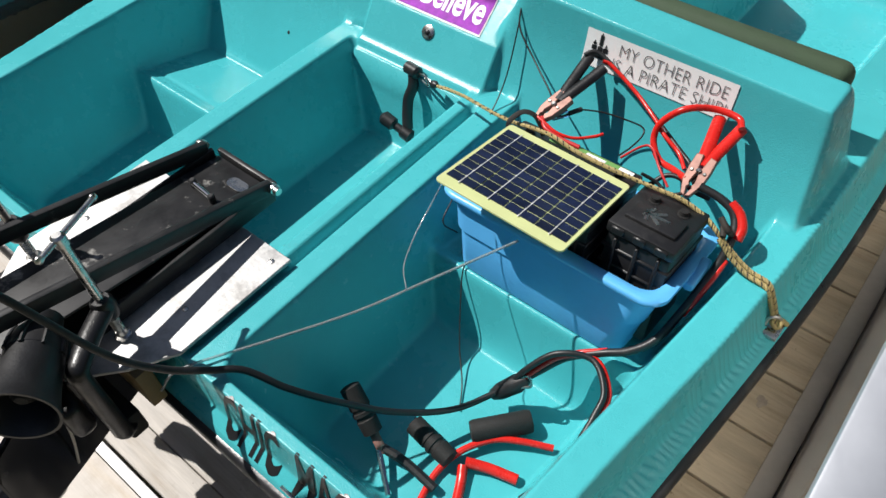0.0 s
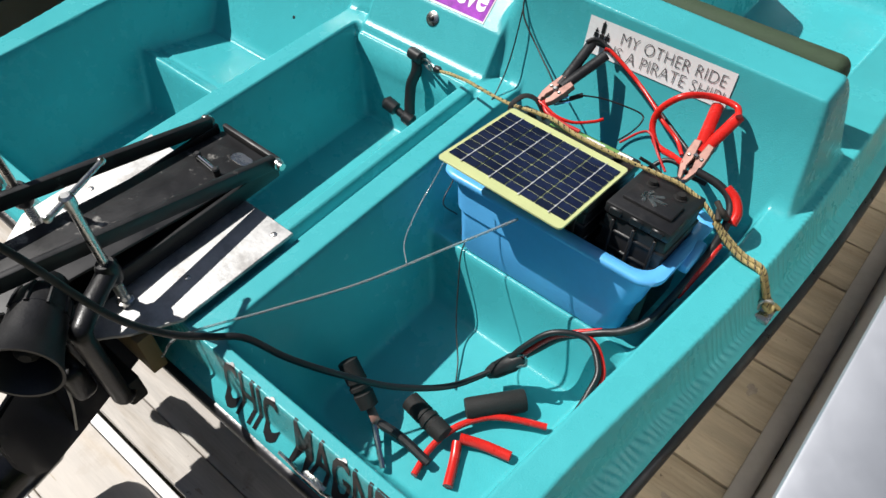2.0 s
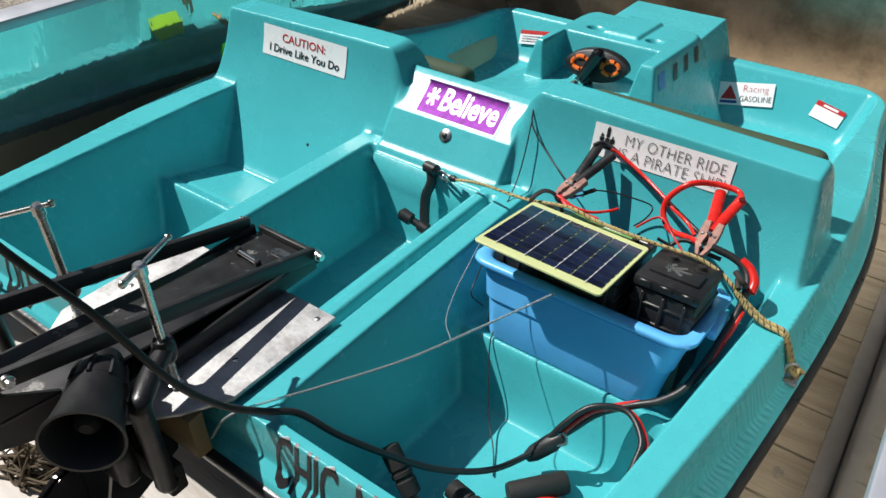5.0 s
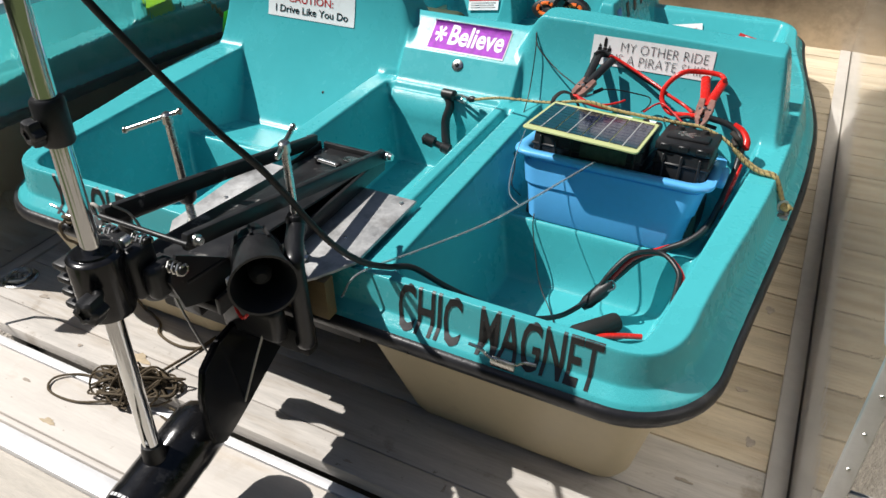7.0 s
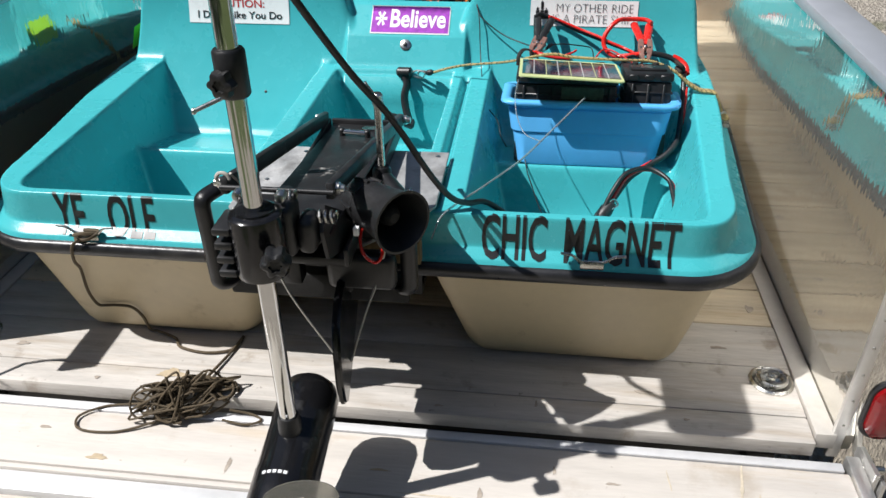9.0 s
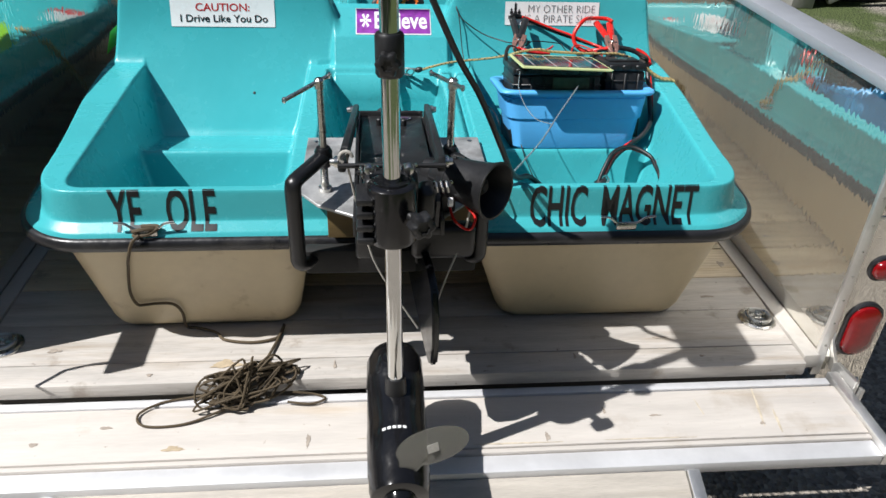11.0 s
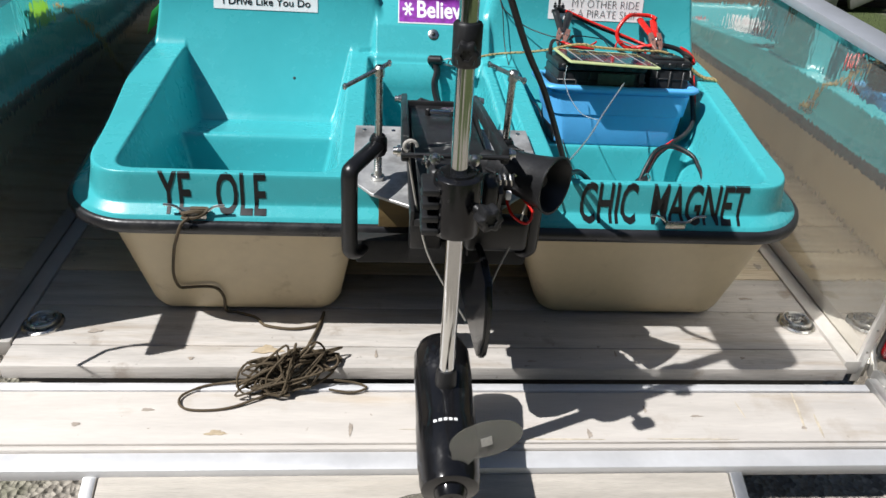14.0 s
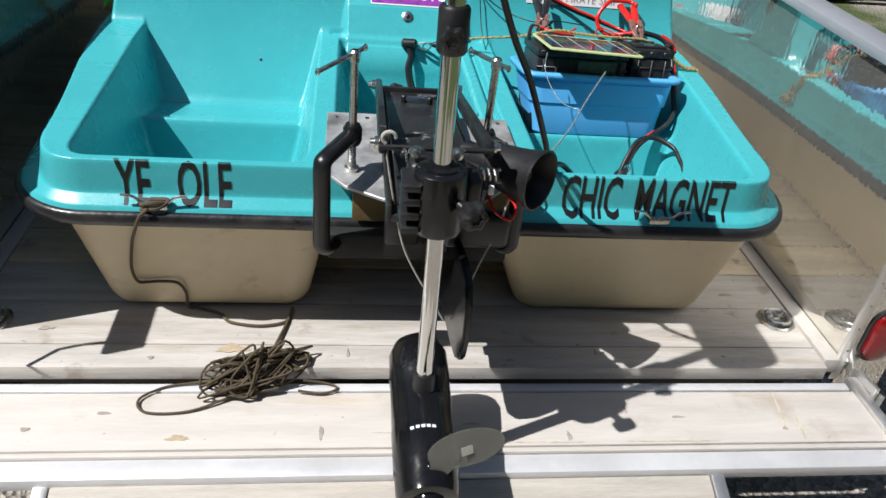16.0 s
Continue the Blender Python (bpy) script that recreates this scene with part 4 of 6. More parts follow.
def battery(x0, x1, y0, y1, z0, z1, label, stripes):
    t = thing("battery", label, "battery")
    b = slab(x0, x1, y0, y1, z0, z1 - 0.022, 0.006, 2)
    part("case", b, M_black, t)
    part("lid", slab(x0 - 0.003, x1 + 0.003, y0 - 0.003, y1 + 0.003, z1 - 0.0215, z1, 0.006, 2), M_black, t)
    for k in range(stripes):
        z = z1 - 0.05 - 0.034 * k
        part("rib", slab(x0 - 0.003, x1 + 0.003, y0 - 0.003, y1 + 0.003, z, z + 0.006, 0.002, 1), M_black, t)
    n = int((x1 - x0) / 0.032)
    for k in range(n):
        cx = x0 + (x1 - x0) * (k + 0.5) / n
        part("lid_step", slab(cx - 0.011, cx + 0.011, y0 - 0.0055, y0 + 0.012, z1 - 0.018, z1 - 0.004, 0.002, 1), M_black, t)
    part("lid_panel", slab(x0 + 0.012, x1 - 0.012, y0 + 0.022, y1 - 0.052, z1 - 0.001, z1 + 0.006, 0.003, 2), M_black, t)
    for k in range(n):
        cx = x0 + (x1 - x0) * (k + 0.5) / n
        part("side_rib", slab(cx - 0.003, cx + 0.003, y0 - 0.0045, y0 + 0.004, z0 + 0.02, z1 - 0.026, 0.0015, 1), M_black, t)
    for px in (x0 + 0.03, x1 - 0.03):
        part("terminal", lathe((px, y1 - 0.03, z1 - 0.002), (px, y1 - 0.03, z1 + 0.008), [(0, 0.011), (0.3, 0.011), (0.35, 0.008), (1, 0.007)], 12), M_matt, t, "capped black terminal")
    return t


bat_a = battery(0.318, 0.556, 0.725, 0.890, 0.245, 0.463, "long black battery with a green label in the tub", 2)
part("label", slab(0.425, 0.525, 0.7198, 0.7212, 0.408, 0.436), M_darklabel, bat_a, "dark printed front label")
part("top_label", slab(0.385, 0.535, 0.866, 0.886, 0.4632, 0.4640), M_label, bat_a, "green strip label")
part("top_label", slab(0.455, 0.492, 0.871, 0.881, 0.4641, 0.4646), M_white, bat_a, "white block on the green label")
part("top_label", slab(0.518, 0.545, 0.869, 0.884, 0.4641, 0.4646), M_white, bat_a, "white block on the green label")
part("carry_strap", cord([(0.316, 0.838, 0.462), (0.316, 0.843, 0.484), (0.327, 0.862, 0.497), (0.345, 0.872, 0.494), (0.362, 0.872, 0.478), (0.370, 0.870, 0.464)], 0.0050, 8, 8, flat=0.25), M_matt, bat_a, "black webbing carry strap")
for k in range(6):
    # vent caps in a row along the top
    part("vent_cap", lathe((0.350 + 0.034 * k, 0.845, 0.4625), (0.350 + 0.034 * k, 0.845, 0.4670), [(0, 0.009), (0.8, 0.0085), (1, 0.006)], 12), M_black, bat_a)
clip = thing("wire_clip", "small bright steel spring clip behind the solar panel", "clip")
part("jaw", prism([(0.0, -0.004), (0.030, -0.003), (0.030, 0.003), (0.0, 0.004)], 0.0, 0.004, 0.0008, m=Matrix.Translation((0.368, 0.900, 0.468)) @ Matrix.Rotation(radians(55), 4, "Z")), M_chrome, clip)
part("jaw", prism([(0.0, -0.004), (0.030, -0.003), (0.030, 0.003), (0.0, 0.004)], 0.006, 0.010, 0.0008, m=Matrix.Translation((0.368, 0.900, 0.468)) @ Matrix.Rotation(radians(55), 4, "Z") @ Matrix.Rotation(radians(-12), 4, "Y")), M_chrome, clip)
part("sleeve", rod((0.385, 0.924, 0.474), (0.400, 0.945, 0.478), 0.0045, 10), M_black, clip, "black rubber sleeve")
bat_b = battery(0.576, 0.686, 0.748, 0.868, 0.275, 0.480, "square black battery with ribbed sides beside solar panel", 2)
for k in range(5):
    a = k * 1.256
    part("logo_mark", slab(-0.013, 0.013, -0.003, 0.003, 0, 0.0008, m=Matrix.Translation((0.626 + 0.013 * math.cos(a), 0.796 + 0.008 * math.sin(a), 0.4862)) @ Matrix.Rotation(a * 0.5, 4, "Z")), M_zinc, bat_b)
lean_back(bat_a, 0.875, 0.463, 9.0)
bat_a.location.z -= 0.011
lean_back(bat_b, 0.748, 0.480, 9.0)


def solar_panel():
    t = thing("solar_panel", "small solar panel with pale lime border over the tub", "solar panel")
    c00, c10, c01 = Vector((0.323, 0.635, 0.508)), Vector((0.562, 0.636, 0.499)), Vector((0.328, 0.842, 0.475))
    fr = decal_frame(c00, c10 - c00, c01 - c00)
    W, H = (c10 - c00).length, (c01 - c00).length
    part("board", prism(rounded(0, W, 0, H, 0.008, 4), -0.004, 0.0, 0.0006, m=fr), M_lime, t, "pale lime circuit board")
    # four strips of nine cells, a tinned ribbon with solder joints along each strip
    nx, ny, bx, by, top = 4, 9, 0.006, 0.020, 0.018
    cw, ch = (W - 2 * bx) / nx, (H - by - top) / ny
    for i in range(nx):
        mid = bx + (i + 0.5) * cw
        for j in range(ny):
            part("solar_cell", slab(bx + i * cw + 0.0012, bx + (i + 1) * cw - 0.0012, by + j * ch + 0.0011, by + (j + 1) * ch - 0.0011, 0.0003, 0.0016, m=fr), M_cell, t, smooth=0)
            part("solder_joint", slab(mid - 0.0015, mid + 0.0015, by + j * ch - 0.0022, by + j * ch + 0.0022, 0.0017, 0.0025, 0.0004, 1, m=fr), M_tin, t, "bright solder joint")
        part("bus_bar", slab(mid - 0.0008, mid + 0.0008, by - 0.003, H - top + 0.003, 0.0014, 0.0021, m=fr), M_tin, t, "tinned ribbon", smooth=0)
    return t


solar_panel()


def jump_clamp(pivot, head_a, head_b, jaw, material, label):
    """A sprung battery clamp: two handles, copper jaws, a pivot with its spring."""
    t = thing("jump_clamp", label, "battery clamp", "jump clamps on the batteries")
    P, A, B, J = Vector(pivot), Vector(head_a), Vector(head_b), Vector(jaw)
    for H_, s in ((A, 1), (B, -1)):
        d = (H_ - P).normalized()
        part("handle", cord([P + d * 0.012, P + d * 0.03, P.lerp(H_, 0.6), H_], 0.0105, 10, 6, flat=0.75), material, t)
    u = (J - P).normalized()
    w = (A - B) - u * (A - B).dot(u)
    w = w.normalized()
    n = u.cross(w)
    reach = (J - P).length
    for s in (1, -1):
        # pressed sheet jaw: a flared plate that narrows to a toothed tip
        plate = [(-0.030, 0.006), (-0.028, 0.0175), (-0.006, 0.0185), (0.45 * reach, 0.0165), (reach, 0.0080), (reach + 0.003, 0.0005), (0.80 * reach, 0.0025), (0.70 * reach, 0.0045), (0.60 * reach, 0.0020), (0.45 * reach, 0.0045), (0.0, 0.0015)]
        fr = Matrix((u, w * s, u.cross(w * s))).transposed().to_4x4()
        part("jaw", prism(plate, -0.006, 0.006, 0.0012, m=Matrix.Translation(P) @ fr), M_copper, t, "copper-coloured sprung jaw")
        part("rivet", lathe(P + w * s * 0.011 - n * 0.0062, P + w * s * 0.011 - n * 0.0085, [(0, 0.0035), (1, 0.002)], 8), M_zinc, t)
    ax = (A - P).cross(B - P).normalized()
    part("pivot", rod(P - ax * 0.011, P + ax * 0.011, 0.0045, 10), M_zinc, t)
    return t


jump_clamp((0.362, 0.914, 0.486), (0.358, 1.026, 0.522), (0.396, 1.014, 0.521), (0.350, 0.880, 0.472), M_black, "jump clamp with black handles and copper jaws")
jump_clamp((0.636, 0.916, 0.482), (0.613, 1.022, 0.512), (0.653, 1.018, 0.511), (0.636, 0.880, 0.462), M_red, "jump clamp with red handles and copper jaws")


def cable(name, label, runs, group="", category="cable"):
    """A wire or cable of one or more strands; runs: (points, radius, material, part name)."""
    t = thing(name, label, category, group)
    for pts, r, m, nm in runs:
        part(nm, cord(pts, r, 10, 9), m, t)
    return t


cable("jumper_cable", "red and black jumper cable looped behind the batteries", [
    ([(0.352, 1.018, 0.528), (0.362, 1.030, 0.532), (0.385, 1.034, 0.526), (0.463, 1.018, 0.494), (0.535, 0.985, 0.477), (0.575, 0.966, 0.468), (0.612, 0.945, 0.462), (0.640, 0.900, 0.474)], 0.0042, M_black, "black_lead"),
    ([(0.388, 1.022, 0.528), (0.405, 1.026, 0.522), (0.466, 1.010, 0.502), (0.520, 0.982, 0.490), (0.548, 0.965, 0.482), (0.585, 0.950, 0.472), (0.610, 0.925, 0.468)], 0.0036, M_red, "red_lead"),
    ([(0.656, 1.006, 0.521), (0.641, 1.024, 0.524), (0.600, 1.020, 0.526), (0.565, 0.987, 0.530), (0.537, 0.970, 0.500), (0.536, 0.955, 0.472), (0.560, 0.935, 0.455), (0.594, 0.920, 0.462), (0.625, 0.900, 0.475)], 0.0058, M_red, "red_lead")])
cable("battery_lead", "black lead with red sleeve over the tub edge", [
    ([(0.650, 0.895, 0.478), (0.690, 0.897, 0.470), (0.716, 0.890, 0.458), (0.730, 0.866, 0.438), (0.731, 0.830, 0.402), (0.727, 0.797, 0.380), (0.720, 0.750, 0.352), (0.709, 0.702, 0.326), (0.682, 0.672, 0.304), (0.648, 0.656, 0.286), (0.600, 0.625, 0.264), (0.568, 0.590, 0.232), (0.532, 0.548, 0.192)], 0.0070, M_black, "black_lead"),
    ([(0.703, 0.900, 0.468), (0.722, 0.894, 0.461), (0.736, 0.880, 0.449), (0.738, 0.864, 0.437)], 0.0085, M_red, "red_sleeve"),
    ([(0.738, 0.842, 0.410), (0.735, 0.815, 0.392), (0.731, 0.785, 0.374), (0.724, 0.752, 0.350)], 0.0050, M_red, "red_lead"),
    ([(0.652, 0.662, 0.290), (0.606, 0.632, 0.272), (0.574, 0.596, 0.240), (0.538, 0.554, 0.198)], 0.0045, M_red, "red_lead")])
cable("cable_loop", "loop of red and black cable standing in the footwell", [
    ([(0.532, 0.550, 0.196), (0.558, 0.580, 0.250), (0.590, 0.612, 0.283), (0.642, 0.634, 0.286), (0.684, 0.602, 0.276), (0.692, 0.565, 0.262), (0.694, 0.530, 0.250), (0.692, 0.495, 0.224), (0.680, 0.455, 0.186), (0.655, 0.425, 0.142)], 0.0055, M_black, "black_lead"),
    ([(0.540, 0.552, 0.190), (0.566, 0.584, 0.242), (0.598, 0.618, 0.275), (0.646, 0.642, 0.278), (0.690, 0.610, 0.268), (0.699, 0.572, 0.258), (0.700, 0.536, 0.248), (0.697, 0.500, 0.222), (0.686, 0.458, 0.184), (0.660, 0.430, 0.142)], 0.0048, M_red, "red_lead")])
tw = thing("cable_tie_bundle", "taped black bundle where the cables join", "cable bundle")
part("tape", lathe((0.515, 0.535, 0.172), (0.560, 0.575, 0.222), [(0, 0.010), (0.2, 0.015), (0.7, 0.017), (1, 0.010)], 12), M_black, tw)
part("wire_twist", cord([(0.548, 0.566, 0.224), (0.562, 0.572, 0.232), (0.572, 0.566, 0.220), (0.556, 0.556, 0.212)], 0.0025, 6), M_zinc, tw)

cable("motor_cable", "thick black power cable from the motor into the boat", [
    ([(-0.052, -0.092, 1.10), (-0.018, -0.064, 0.971), (0.079, 0.022, 0.750), (0.136, 0.070, 0.645), (0.192, 0.115, 0.520), (0.222, 0.160, 0.452), (0.248, 0.205, 0.416), (0.279, 0.243, 0.398), (0.325, 0.275, 0.350), (0.375, 0.325, 0.290), (0.430, 0.390, 0.225), (0.485, 0.465, 0.188), (0.525, 0.542, 0.186)], 0.0056, M_black, "black_cable")])
cable("thin_wire", "thin black wires hanging down from the seat top", [
    ([(0.180, 1.085, 0.560), (0.186, 1.058, 0.556), (0.200, 1.028, 0.522), (0.211, 0.966, 0.424), (0.233, 0.836, 0.361), (0.272, 0.735, 0.350), (0.284, 0.690, 0.330), (0.298, 0.712, 0.290)], 0.0014, M_black, "wire"),
    ([(0.180, 1.085, 0.562), (0.190, 1.055, 0.555), (0.206, 1.026, 0.522), (0.266, 0.995, 0.486), (0.330, 0.950, 0.475), (0.355, 0.915, 0.482)], 0.0017, M_black, "wire")])
cable("thin_wire", "thin black wire over the seat edge into footwell", [
    ([(0.345, 0.700, 0.33), (0.345, 0.685, 0.285), (0.350, 0.662, 0.264), (0.362, 0.640, 0.235), (0.400, 0.585, 0.165), (0.445, 0.535, 0.138), (0.475, 0.49, 0.134)], 0.0014, M_black, "wire")])
cable("thin_wire", "thin dark loop of wire behind the panel", [
    ([(0.398, 0.942, 0.478), (0.43, 0.962, 0.474), (0.47, 0.978, 0.466), (0.500, 0.984, 0.460), (0.508, 0.972, 0.454), (0.508, 0.935, 0.455), (0.506, 0.895, 0.464)], 0.0016, M_black, "wire"),
    ([(0.350, 0.880, 0.480), (0.368, 0.876, 0.478), (0.395, 0.872, 0.473), (0.425, 0.880, 0.470), (0.452, 0.902, 0.472), (0.462, 0.915, 0.474)], 0.0028, M_red, "red_wire"),
    ([(0.356, 0.886, 0.478), (0.376, 0.868, 0.475), (0.410, 0.866, 0.470), (0.445, 0.868, 0.468)], 0.0040, M_redink, "red_wire"),
    ([(0.512, 0.890, 0.466), (0.528, 0.930, 0.470), (0.545, 0.935, 0.472), (0.575, 0.905, 0.468), (0.604, 0.885, 0.456)], 0.0022, M_redink, "red_wire"),
    ([(0.575, 0.880, 0.448), (0.590, 0.900, 0.462), (0.612, 0.905, 0.466), (0.640, 0.898, 0.460), (0.668, 0.905, 0.452)], 0.0042, M_black, "wire"),
    ([(0.560, 0.874, 0.470), (0.585, 0.882, 0.458), (0.610, 0.876, 0.452), (0.630, 0.886, 0.456)], 0.0030, M_black, "wire")])
cable("clear_cable", "clear plastic-coated cord stretched across the footwell", [
    ([(0.185, 0.150, 0.366), (0.205, 0.185, 0.402), (0.27, 0.30, 0.400), (0.34, 0.42, 0.402), (0.40, 0.53, 0.418), (0.477, 0.650, 0.452)], 0.0021, M_clear, "cord")])
cable("clear_cable", "thin clear wire that drops from the solar panel", [
    ([(0.322, 0.660, 0.488), (0.317, 0.635, 0.455), (0.325, 0.580, 0.430), (0.345, 0.525, 0.414), (0.379, 0.492, 0.413)], 0.0011, M_clear, "cord")])
rope = thing("tie_rope", "yellow and black braided rope tied across the batteries", "rope")
rope_line = [(0.074, 0.919, 0.398), (0.164, 0.895, 0.431), (0.287, 0.865, 0.456), (0.390, 0.850, 0.484), (0.446, 0.846, 0.480), (0.515, 0.848, 0.476), (0.600, 0.856, 0.472), (0.640, 0.860, 0.470), (0.682, 0.860, 0.458), (0.712, 0.853, 0.444), (0.745, 0.851, 0.420), (0.775, 0.850, 0.404), (0.808, 0.848, 0.400), (0.824, 0.846, 0.376), (0.838, 0.845, 0.346), (0.850, 0.844, 0.330)]
part("strand", twisted(rope_line, 0.0040, 3, 0.018, 18), M_rope, rope, "yellow strands")
part("tracer", twisted([(x, y, z + 0.0002) for x, y, z in rope_line], 0.0040, 1, 0.0125, 18, 5), M_ropeblack, rope, "black tracer strand")
tail_line = [(0.716, 0.846, 0.442), (0.745, 0.843, 0.418), (0.775, 0.841, 0.403), (0.808, 0.839, 0.399), (0.823, 0.838, 0.374), (0.836, 0.838, 0.346), (0.847, 0.838, 0.332)]
part("strand", twisted(tail_line, 0.0040, 3, 0.018, 18), M_rope, rope, "yellow strands")
part("tracer", twisted([(x, y, z + 0.0002) for x, y, z in tail_line], 0.0040, 1, 0.0125, 18, 5), M_ropeblack, rope, "black tracer strand")
part("knot", cord([(0.705, 0.862, 0.470), (0.722, 0.852, 0.462), (0.728, 0.862, 0.448), (0.712, 0.868, 0.452), (0.720, 0.850, 0.446)], 0.005, 8, 8), M_ropeblack, rope)
part("end_knot", cord([(0.834, 0.848, 0.346), (0.848, 0.842, 0.340), (0.848, 0.834, 0.332), (0.838, 0.836, 0.336), (0.846, 0.846, 0.338), (0.858, 0.854, 0.326)], 0.0042, 8, 8), M_rope, rope)
part("hook", cord([(0.078, 0.915, 0.403), (0.060, 0.92, 0.404), (0.046, 0.926, 0.398), (0.044, 0.932, 0.386), (0.056, 0.930, 0.380)], 0.0022, 8), M_zinc, rope, "bent wire hook")
bracket = thing("rim_bracket", "small silver tie-down bracket on the boat rim", "bracket")
part("base", slab(0.818, 0.856, 0.818, 0.858, 0.316, 0.3235, 0.0015), M_zinc, bracket)
part("eye", cord([(0.830, 0.830, 0.322), (0.832, 0.833, 0.346), (0.846, 0.842, 0.346), (0.849, 0.846, 0.320)], 0.003, 8), M_zinc, bracket)

# ---------------------------------------------------------------- loose tools in the footwell
FZ = FLOOR_Z
cyl = thing("cable_grip", "short black foam cylinder lying on the footwell floor", "grip")
part("sleeve", lathe((0.522, 0.462, FZ + 0.022), (0.592, 0.545, FZ + 0.022), [(0, 0.006), (0.01, 0.019), (0.06, 0.021), (0.94, 0.021), (0.99, 0.019), (1, 0.012)], 18), M_matt, cyl)


def socket_plug(p0, p1, label):
    t = thing("socket_plug", label, "plug socket", "plug sockets on the footwell floor")
    part("sleeve", lathe(p0, p1, [(0, 0.012), (0.03, 0.018), (0.45, 0.0185), (0.46, 0.0165), (0.52, 0.0165), (0.53, 0.019), (0.60, 0.019), (0.62, 0.0165), (0.68, 0.0165), (0.70, 0.0185), (0.97, 0.017), (1, 0.010)], 16), M_matt, t)
    return t


socket_plug((0.335, 0.372, FZ + 0.105), (0.402, 0.352, FZ + 0.045), "black ribbed socket plug leaning on the divider")
socket_plug((0.436, 0.412, FZ + 0.030), (0.528, 0.402, FZ + 0.022), "black foam socket plug lying in the footwell")
tip = thing("spring_clip", "small copper clip between the black plugs", "clip")
part("blade", cord([(0.402, 0.352, FZ + 0.045), (0.418, 0.345, FZ + 0.040), (0.432, 0.340, FZ + 0.028)], 0.008, 8, 6, flat=0.4), M_copper, tip)
part("leg", cord([(0.412, 0.346, FZ + 0.034), (0.445, 0.322, FZ + 0.024), (0.482, 0.295, FZ + 0.012)], 0.0055, 8, 6), M_chrome, tip, "bright bent steel leg")
part("leg", cord([(0.420, 0.345, FZ + 0.030), (0.470, 0.352, FZ + 0.024), (0.535, 0.350, FZ + 0.014)], 0.0085, 8, 6), M_black, tip)
cable("red_lead", "bright red thick lead curling on the footwell floor", [
    ([(0.648, 0.529, FZ + 0.014), (0.603, 0.506, FZ + 0.018), (0.560, 0.476, FZ + 0.020), (0.528, 0.426, FZ + 0.016), (0.518, 0.374, FZ + 0.009), (0.528, 0.320, FZ + 0.009)], 0.0062, M_red, "red_lead"),
    ([(0.547, 0.417, FZ + 0.016), (0.585, 0.435, FZ + 0.010), (0.632, 0.448, FZ + 0.009)], 0.0095, M_red, "red_grip"),
    ([(0.547, 0.410, FZ + 0.014), (0.562, 0.385, FZ + 0.009), (0.584, 0.341, FZ + 0.009)], 0.0090, M_red, "red_grip")])

# ---------------------------------------------------------------- crank in the storage well
crank = thing("crank_handle", "black crank handle hung on the rim of well", "crank")
part("arm", cord([(0.004, 0.936, 0.392), (0.012, 0.924, 0.365), (0.006, 0.912, 0.335), (0.010, 0.900, 0.305), (0.020, 0.886, 0.276)], 0.0115, 10, 6, flat=0.65), M_black, crank)
part("grip", lathe((0.036, 0.880, 0.264), (-0.045, 0.876, 0.288), [(0, 0.008), (0.06, 0.015), (0.30, 0.014), (0.36, 0.009), (0.55, 0.009), (0.60, 0.015), (0.92, 0.0155), (1, 0.007)], 14), M_black, crank)
part("knob", rod((-0.016, 0.938, 0.393), (0.026, 0.930, 0.396), 0.0135, 14), M_black, crank)
part("ring", cord([(0.026, 0.93, 0.396), (0.045, 0.924, 0.404), (0.064, 0.918, 0.400), (0.056, 0.922, 0.384), (0.03, 0.93, 0.385)], 0.0024, 6), M_zinc, crank)
part("hook_knot", lathe((0.066, 0.920, 0.398), (0.088, 0.915, 0.405), [(0, 0.004), (0.3, 0.008), (0.7, 0.008), (1, 0.004)], 10), M_black, crank)

# ---------------------------------------------------------------- motor board on the stern
board = thing("motor_board", "scratched aluminium plate on wooden block across the stern", "mounting plate")
plate_outline = [(-0.205, 0.424), (-0.205, 0.160), (-0.165, 0.105), (-0.075, 0.050), (0.075, 0.050), (0.150, 0.135), (0.188, 0.200), (0.188, 0.424)]
part("plate", prism(plate_outline, 0.4035, 0.4105, 0.0012), M_plate, board, "scratched aluminium plate")
for x, y in ((-0.185, 0.40), (0.166, 0.402), (-0.12, 0.40), (0.13, 0.255), (-0.165, 0.27)):
    part("screw", lathe((x, y, 0.4100), (x, y, 0.4128), [(0, 0.0055), (0.6, 0.005), (1, 0.002)], 10), M_zinc, board)
part("wood_block", slab(-0.150, 0.166, 0.132, 0.158, 0.318, 0.4030, 0.002), M_endwood, board, "raw timber block with yellow end")
part("wood_packing", slab(-0.10, 0.10, 0.100, 0.131, 0.380, 0.4030, 0.002), M_endwood, board)


M_dusty = mat("dusty_black_paint", (0.016, 0.016, 0.017), 0.45, vary=0.4, scale=25, second=(0.30, 0.29, 0.27), amount=0.8, lo=0.615, hi=0.68)


